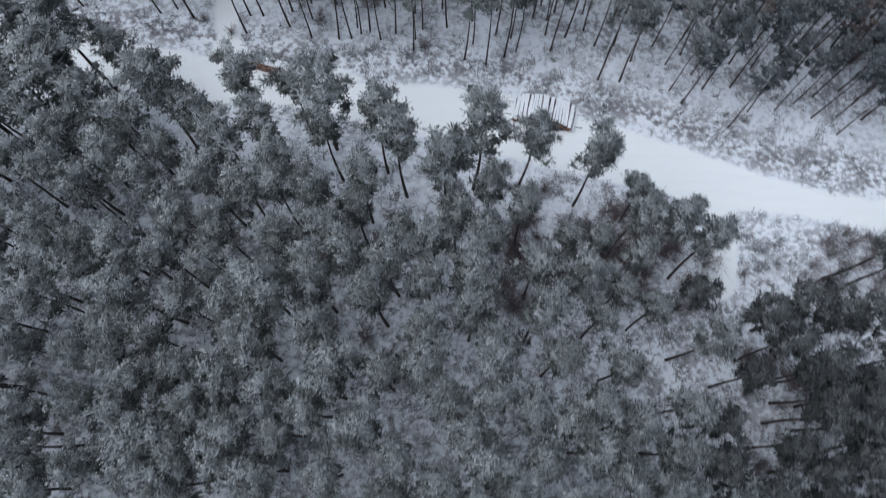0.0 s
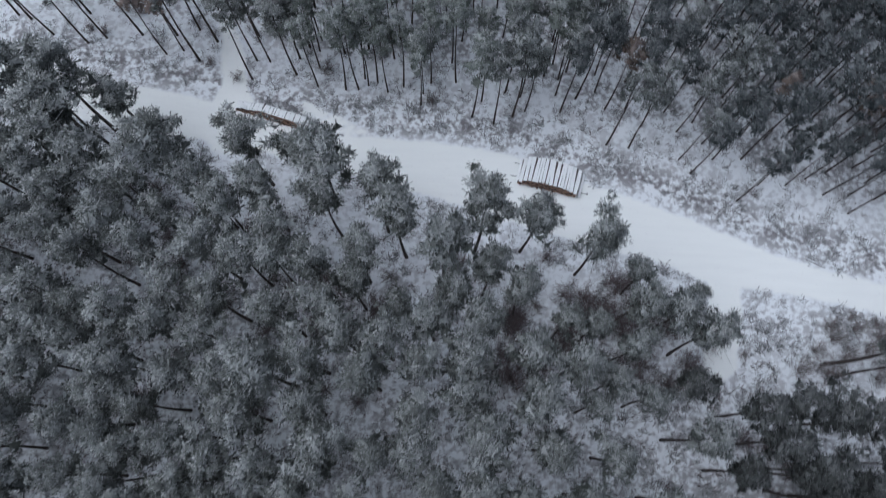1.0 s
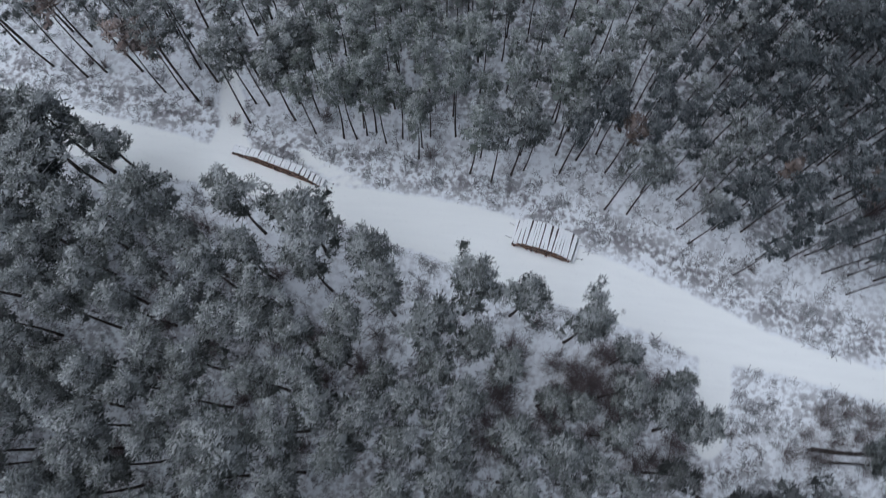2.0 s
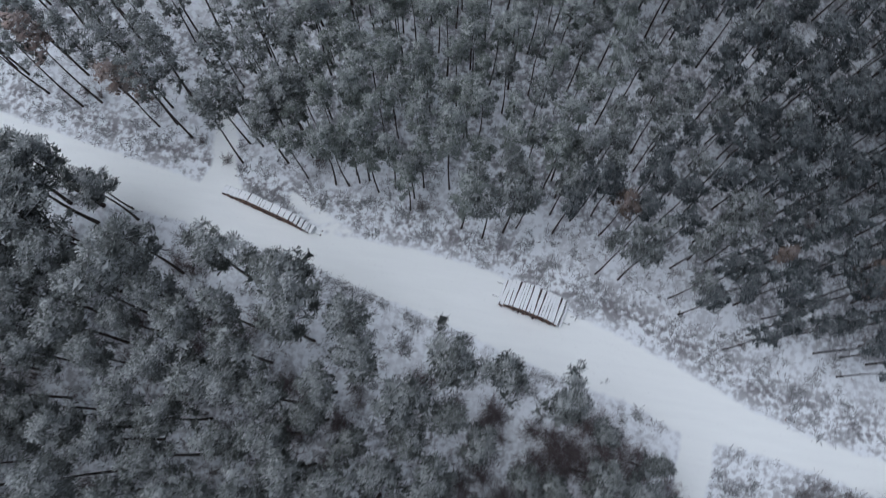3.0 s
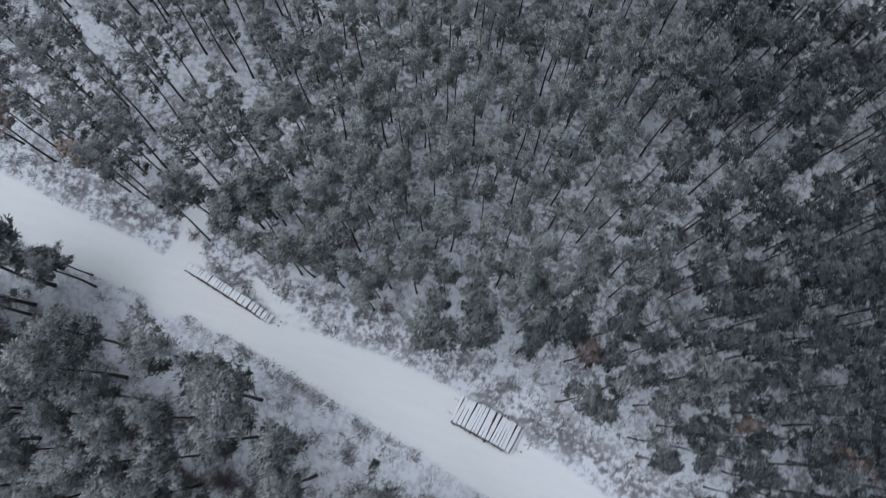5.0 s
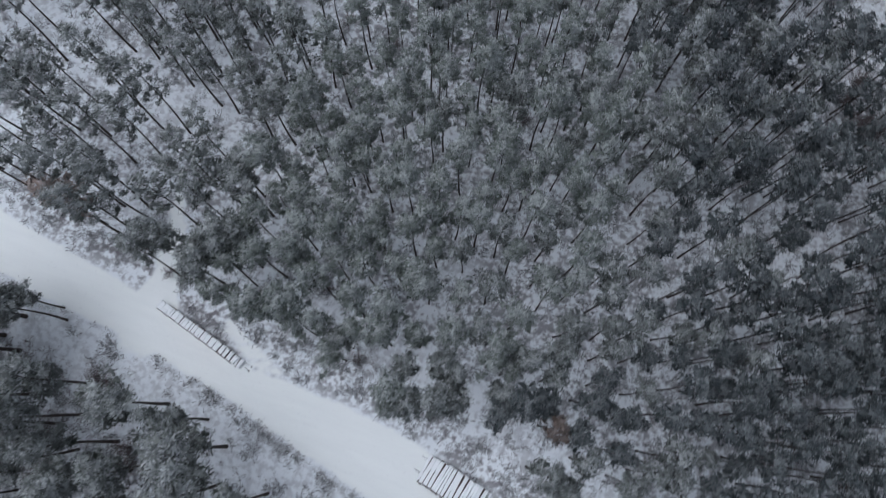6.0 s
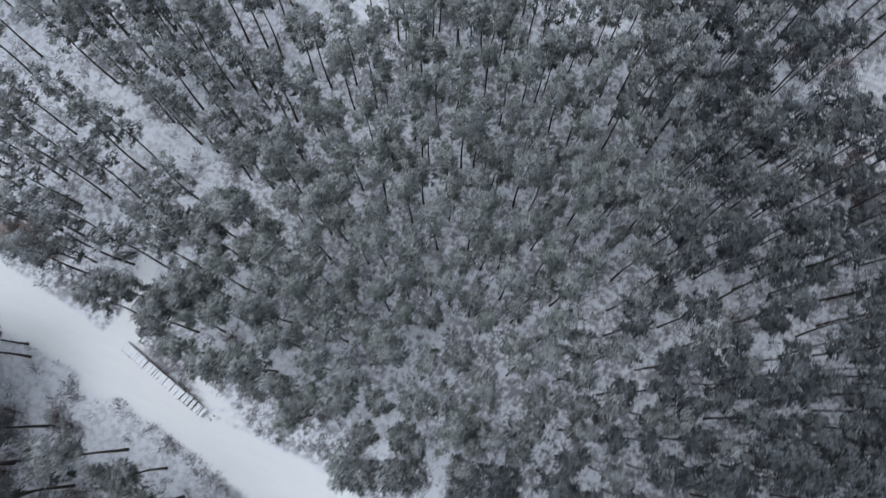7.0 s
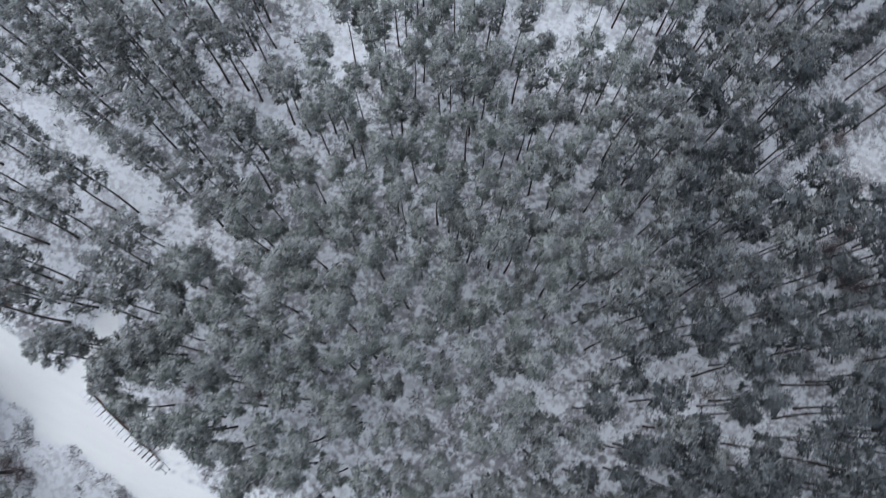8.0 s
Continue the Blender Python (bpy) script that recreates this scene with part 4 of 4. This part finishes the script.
def build_brushwood(name, seed, tries, south, mat, label):
    """Thickets of leafless brush on the forest floor on one side of the road, too many to count."""
    rng = random.Random(seed)
    v, f, t, n = [], [], [], 0
    for _ in range(tries):
        x, y = rng.uniform(-60, 60), rng.uniform(-12, 46) if south else rng.uniform(36, 128)
        inside = south_of(x, y) if south else north_of(x, y)
        patch = noise.noise((x * 0.13, y * 0.13, 21))
        if inside < 5 or on_road(x, y) > 0.1 or in_gap(x, y) or rng.random() > (1.0 if south else 0.60) + 0.9 * patch:
            continue
        me = SHRUBS[rng.randrange(4)]
        k = rng.uniform(0.45, 1.15) if south else rng.uniform(0.4, 0.9)
        m = np.array(pose(x, y, height_at(x, y), 0, 0, rng.uniform(0, 360)) @ Matrix.Diagonal((k, k, k * 0.8, 1)))
        co = np.empty(len(me.vertices) * 3)
        me.vertices.foreach_get("co", co)
        co = co.reshape(-1, 3)[:330]
        v.append(co @ m[:3, :3].T + m[:3, 3])
        f.extend([(n + i, n + i + 1, n + i + 2) for i in range(0, len(co), 3)])
        t.append(np.tile((0.1, 0.1, 1.0), len(co) // 3))
        n += len(co)
    tagged(new(name, mesh_of(name, np.concatenate(v), f, mat, np.concatenate(t))), label, "brushwood", kind="stuff")


build_brushwood("brushwood", 71, 1500, False, TWIG, "leafless grey-brown brush on the snowy forest floor")
build_brushwood("brown_brushwood", 73, 2300, True, BROWN, "leafless purple-brown brush under the old pines")


def build_dead_pines():
    """Dead pines with rust-brown needles at the edge of the north wood."""
    for k, (x, y, tall, wide) in enumerate(DEAD_PINES):
        trunk, crown = pine(911 + k, tall, tall - 4.6, 1.55 * wide, 15, 3, 33, 0.52, "young")
        root = new("dead_pine")
        part("trunk", mesh_of("dead_trunk", *trunk, BARK, smooth=True), root)
        part("crown", mesh_of("dead_crown", crown[0], crown[1], DEAD_NEEDLES, crown[2], normals=crown[3]), root, "rust-brown dead needles")
        root.matrix_basis = pose(x, y, height_at(x, y), 0, 0, 40)
        tagged(root, "dead pine with a rust-brown crown", "pine tree", "dead pines")


build_dead_pines()


# ---------------------------------------------------------------- log stacks
def log_mesh(name, r, length, seed, skin=None):
    """A log along y from 0 to length, bark round it and sawn ends."""
    rng = random.Random(seed)
    v, f, n = [], [], 9
    for y in (0, length):
        for k in range(n):
            a = 2 * math.pi * k / n
            q = r * rng.uniform(0.93, 1.05)
            v.append((q * math.cos(a), y, q * math.sin(a)))
    for k in range(n):
        f.append((k, n + k, n + (k + 1) % n, (k + 1) % n))
    f.append(tuple(range(n)))
    f.append(tuple(range(2 * n - 1, n - 1, -1)))
    me = mesh_of(name, v, f, [skin or BARK_LOG, WOOD])
    me.polygons.foreach_set("material_index", [0] * n + [1, 1])
    return me


def snow_strip(rng, width, length, thick):
    """A rounded ridge of snow along y, uneven in width."""
    v, f, rows = [], [], 5
    for j in range(rows):
        y = length * (j / (rows - 1))
        w = width * rng.uniform(0.82, 1.08)
        h = thick * rng.uniform(0.75, 1.15) * (0.6 if j in (0, rows - 1) else 1)
        for x, z in ((-0.5, -1.3), (-0.49, 0.75), (-0.41, 1.0), (0.41, 1.0), (0.49, 0.75), (0.5, -1.3)):
            v.append((x * w, y, z * h))
    for j in range(rows - 1):
        for k in range(5):
            a = j * 6 + k
            f.append((a, a + 1, a + 7, a + 6))
    f.append((5, 4, 3, 2, 1, 0))
    f.append(tuple((rows - 1) * 6 + k for k in range(6)))
    return mesh_of("snow_ridge", v, f, LOGSNOW)


def build_stack(label, x, y, turn, span, length, radius, high, profile, seed, snow_every, out):
    """A stack of logs lying on two bearers. Local x runs along the stack, the logs lie along y."""
    rng = random.Random(seed)
    root = new("log_stack")
    logs = [log_mesh("log", radius * k, length, seed + i) for i, k in enumerate((0.82, 0.93, 1.0, 1.08, 1.18))]
    step = radius * 2.0
    base = 0.16
    columns = int(span / step)
    tops = []
    for row in range(40):
        z = base + radius + row * radius * 1.74
        made = 0
        for c in range(columns):
            px = (c + 0.5 * (row % 2)) * step + rng.uniform(-0.02, 0.02)
            if px > span or z + radius > base + radius * 2 + high * profile(px / span):
                continue
            ob = part("log", logs[rng.randrange(5)], root)
            ob.matrix_basis = pose(px, rng.gauss(0, 0.035 * length ** 0.5) - 0.30 * max(0.0, 1 - z / high), z + rng.uniform(-0.01, 0.01), 0, 0, rng.gauss(0, 0.9))
            tops.append((px, z))
            made += 1
        if not made:
            break
    for py in (0.22, 0.76):
        ob = part("bearer", log_mesh("bearer", 0.085, span + 0.3 + out, seed + 77), root)
        start = -0.15 - out / 2 * (out > 1.5)
        ob.matrix_basis = pose(start, length * py, 0.07, 0, 0, -90)
        for px, long in ((span + 0.1, start + 0.15 + out - 0.1), (start, -0.1 - start)):
            if long > 0.15:
                cap = part("snow_ridge", snow_strip(rng, 0.14, long, 0.05), root, "thin line of snow")
                cap.matrix_basis = pose(px, length * py, 0.165, 0, 0, -90)
    edge = 0.0
    while edge < span:
        width = step * snow_every * rng.choice((0.6, 0.85, 1.0, 1.0, 1.3) if snow_every > 2 else (0.75, 0.9, 1.0, 1.15))
        px = edge + width / 2
        edge += width
        z = max((tz for tx, tz in tops if abs(tx - px) < max(width * 0.6, radius * 1.6)), default=None)
        if z is None:
            continue
        ob = part("snow_ridge", snow_strip(rng, width - rng.uniform(0.02, 0.06), length * rng.uniform(1.0, 1.04), 0.11), root, "white ridge of snow")
        ob.matrix_basis = pose(px + rng.uniform(-0.03, 0.03), -0.01 - 0.24 * max(0.0, 1 - z / high), z + radius * 0.95, 0, rng.gauss(0, 1.8), rng.gauss(0, 1.9))
    for px, lean in ((-0.10, -24), (span + 0.06, 24)):
        ob = part("snow_ridge", snow_strip(rng, 0.32, length * 1.02, 0.12), root, "snow drifted against the stack's end")
        ob.matrix_basis = pose(px, -0.12, base + radius * 1.1, 0, lean, rng.gauss(0, 1.0))
    root.matrix_basis = pose(x, y, height_at(x, y) - 0.10, 0, 0, turn)
    return tagged(root, label, "log stack")


BARK_LOG = bark("log_bark", (0.050, 0.041, 0.040), (0.12, 0.095, 0.088), snowy=False)
build_stack("long low stack of short snow-topped logs beside the road", -26.4, 48.0, -15.5, 11.9, 1.02, 0.13, 1.4,
            lambda k: min(1.0, 0.12 + 3.2 * k) * min(1.0, 0.1 + 3.6 * (1 - k)), 500, 2.1, 1.0)
build_stack("stack of long pine logs under snow, sawn ends facing the road", 8.6, 40.15, -12.3, 7.4, 3.1, 0.15, 1.35,
            lambda k: 0.15 + 0.95 * math.sin(math.pi * min(1, max(0, k))) ** 0.8, 600, 1.5, 1.9)


def build_fallen_log():
    root = new("fallen_log", log_mesh("fallen_log", 0.13, 2.5, 31, BARK))
    root.matrix_basis = pose(42.7, 32.3, height_at(43, 32) + 0.06, 0, 0, -113)
    tagged(root, "short fallen log half sunk in roadside snow", "log")


build_fallen_log()
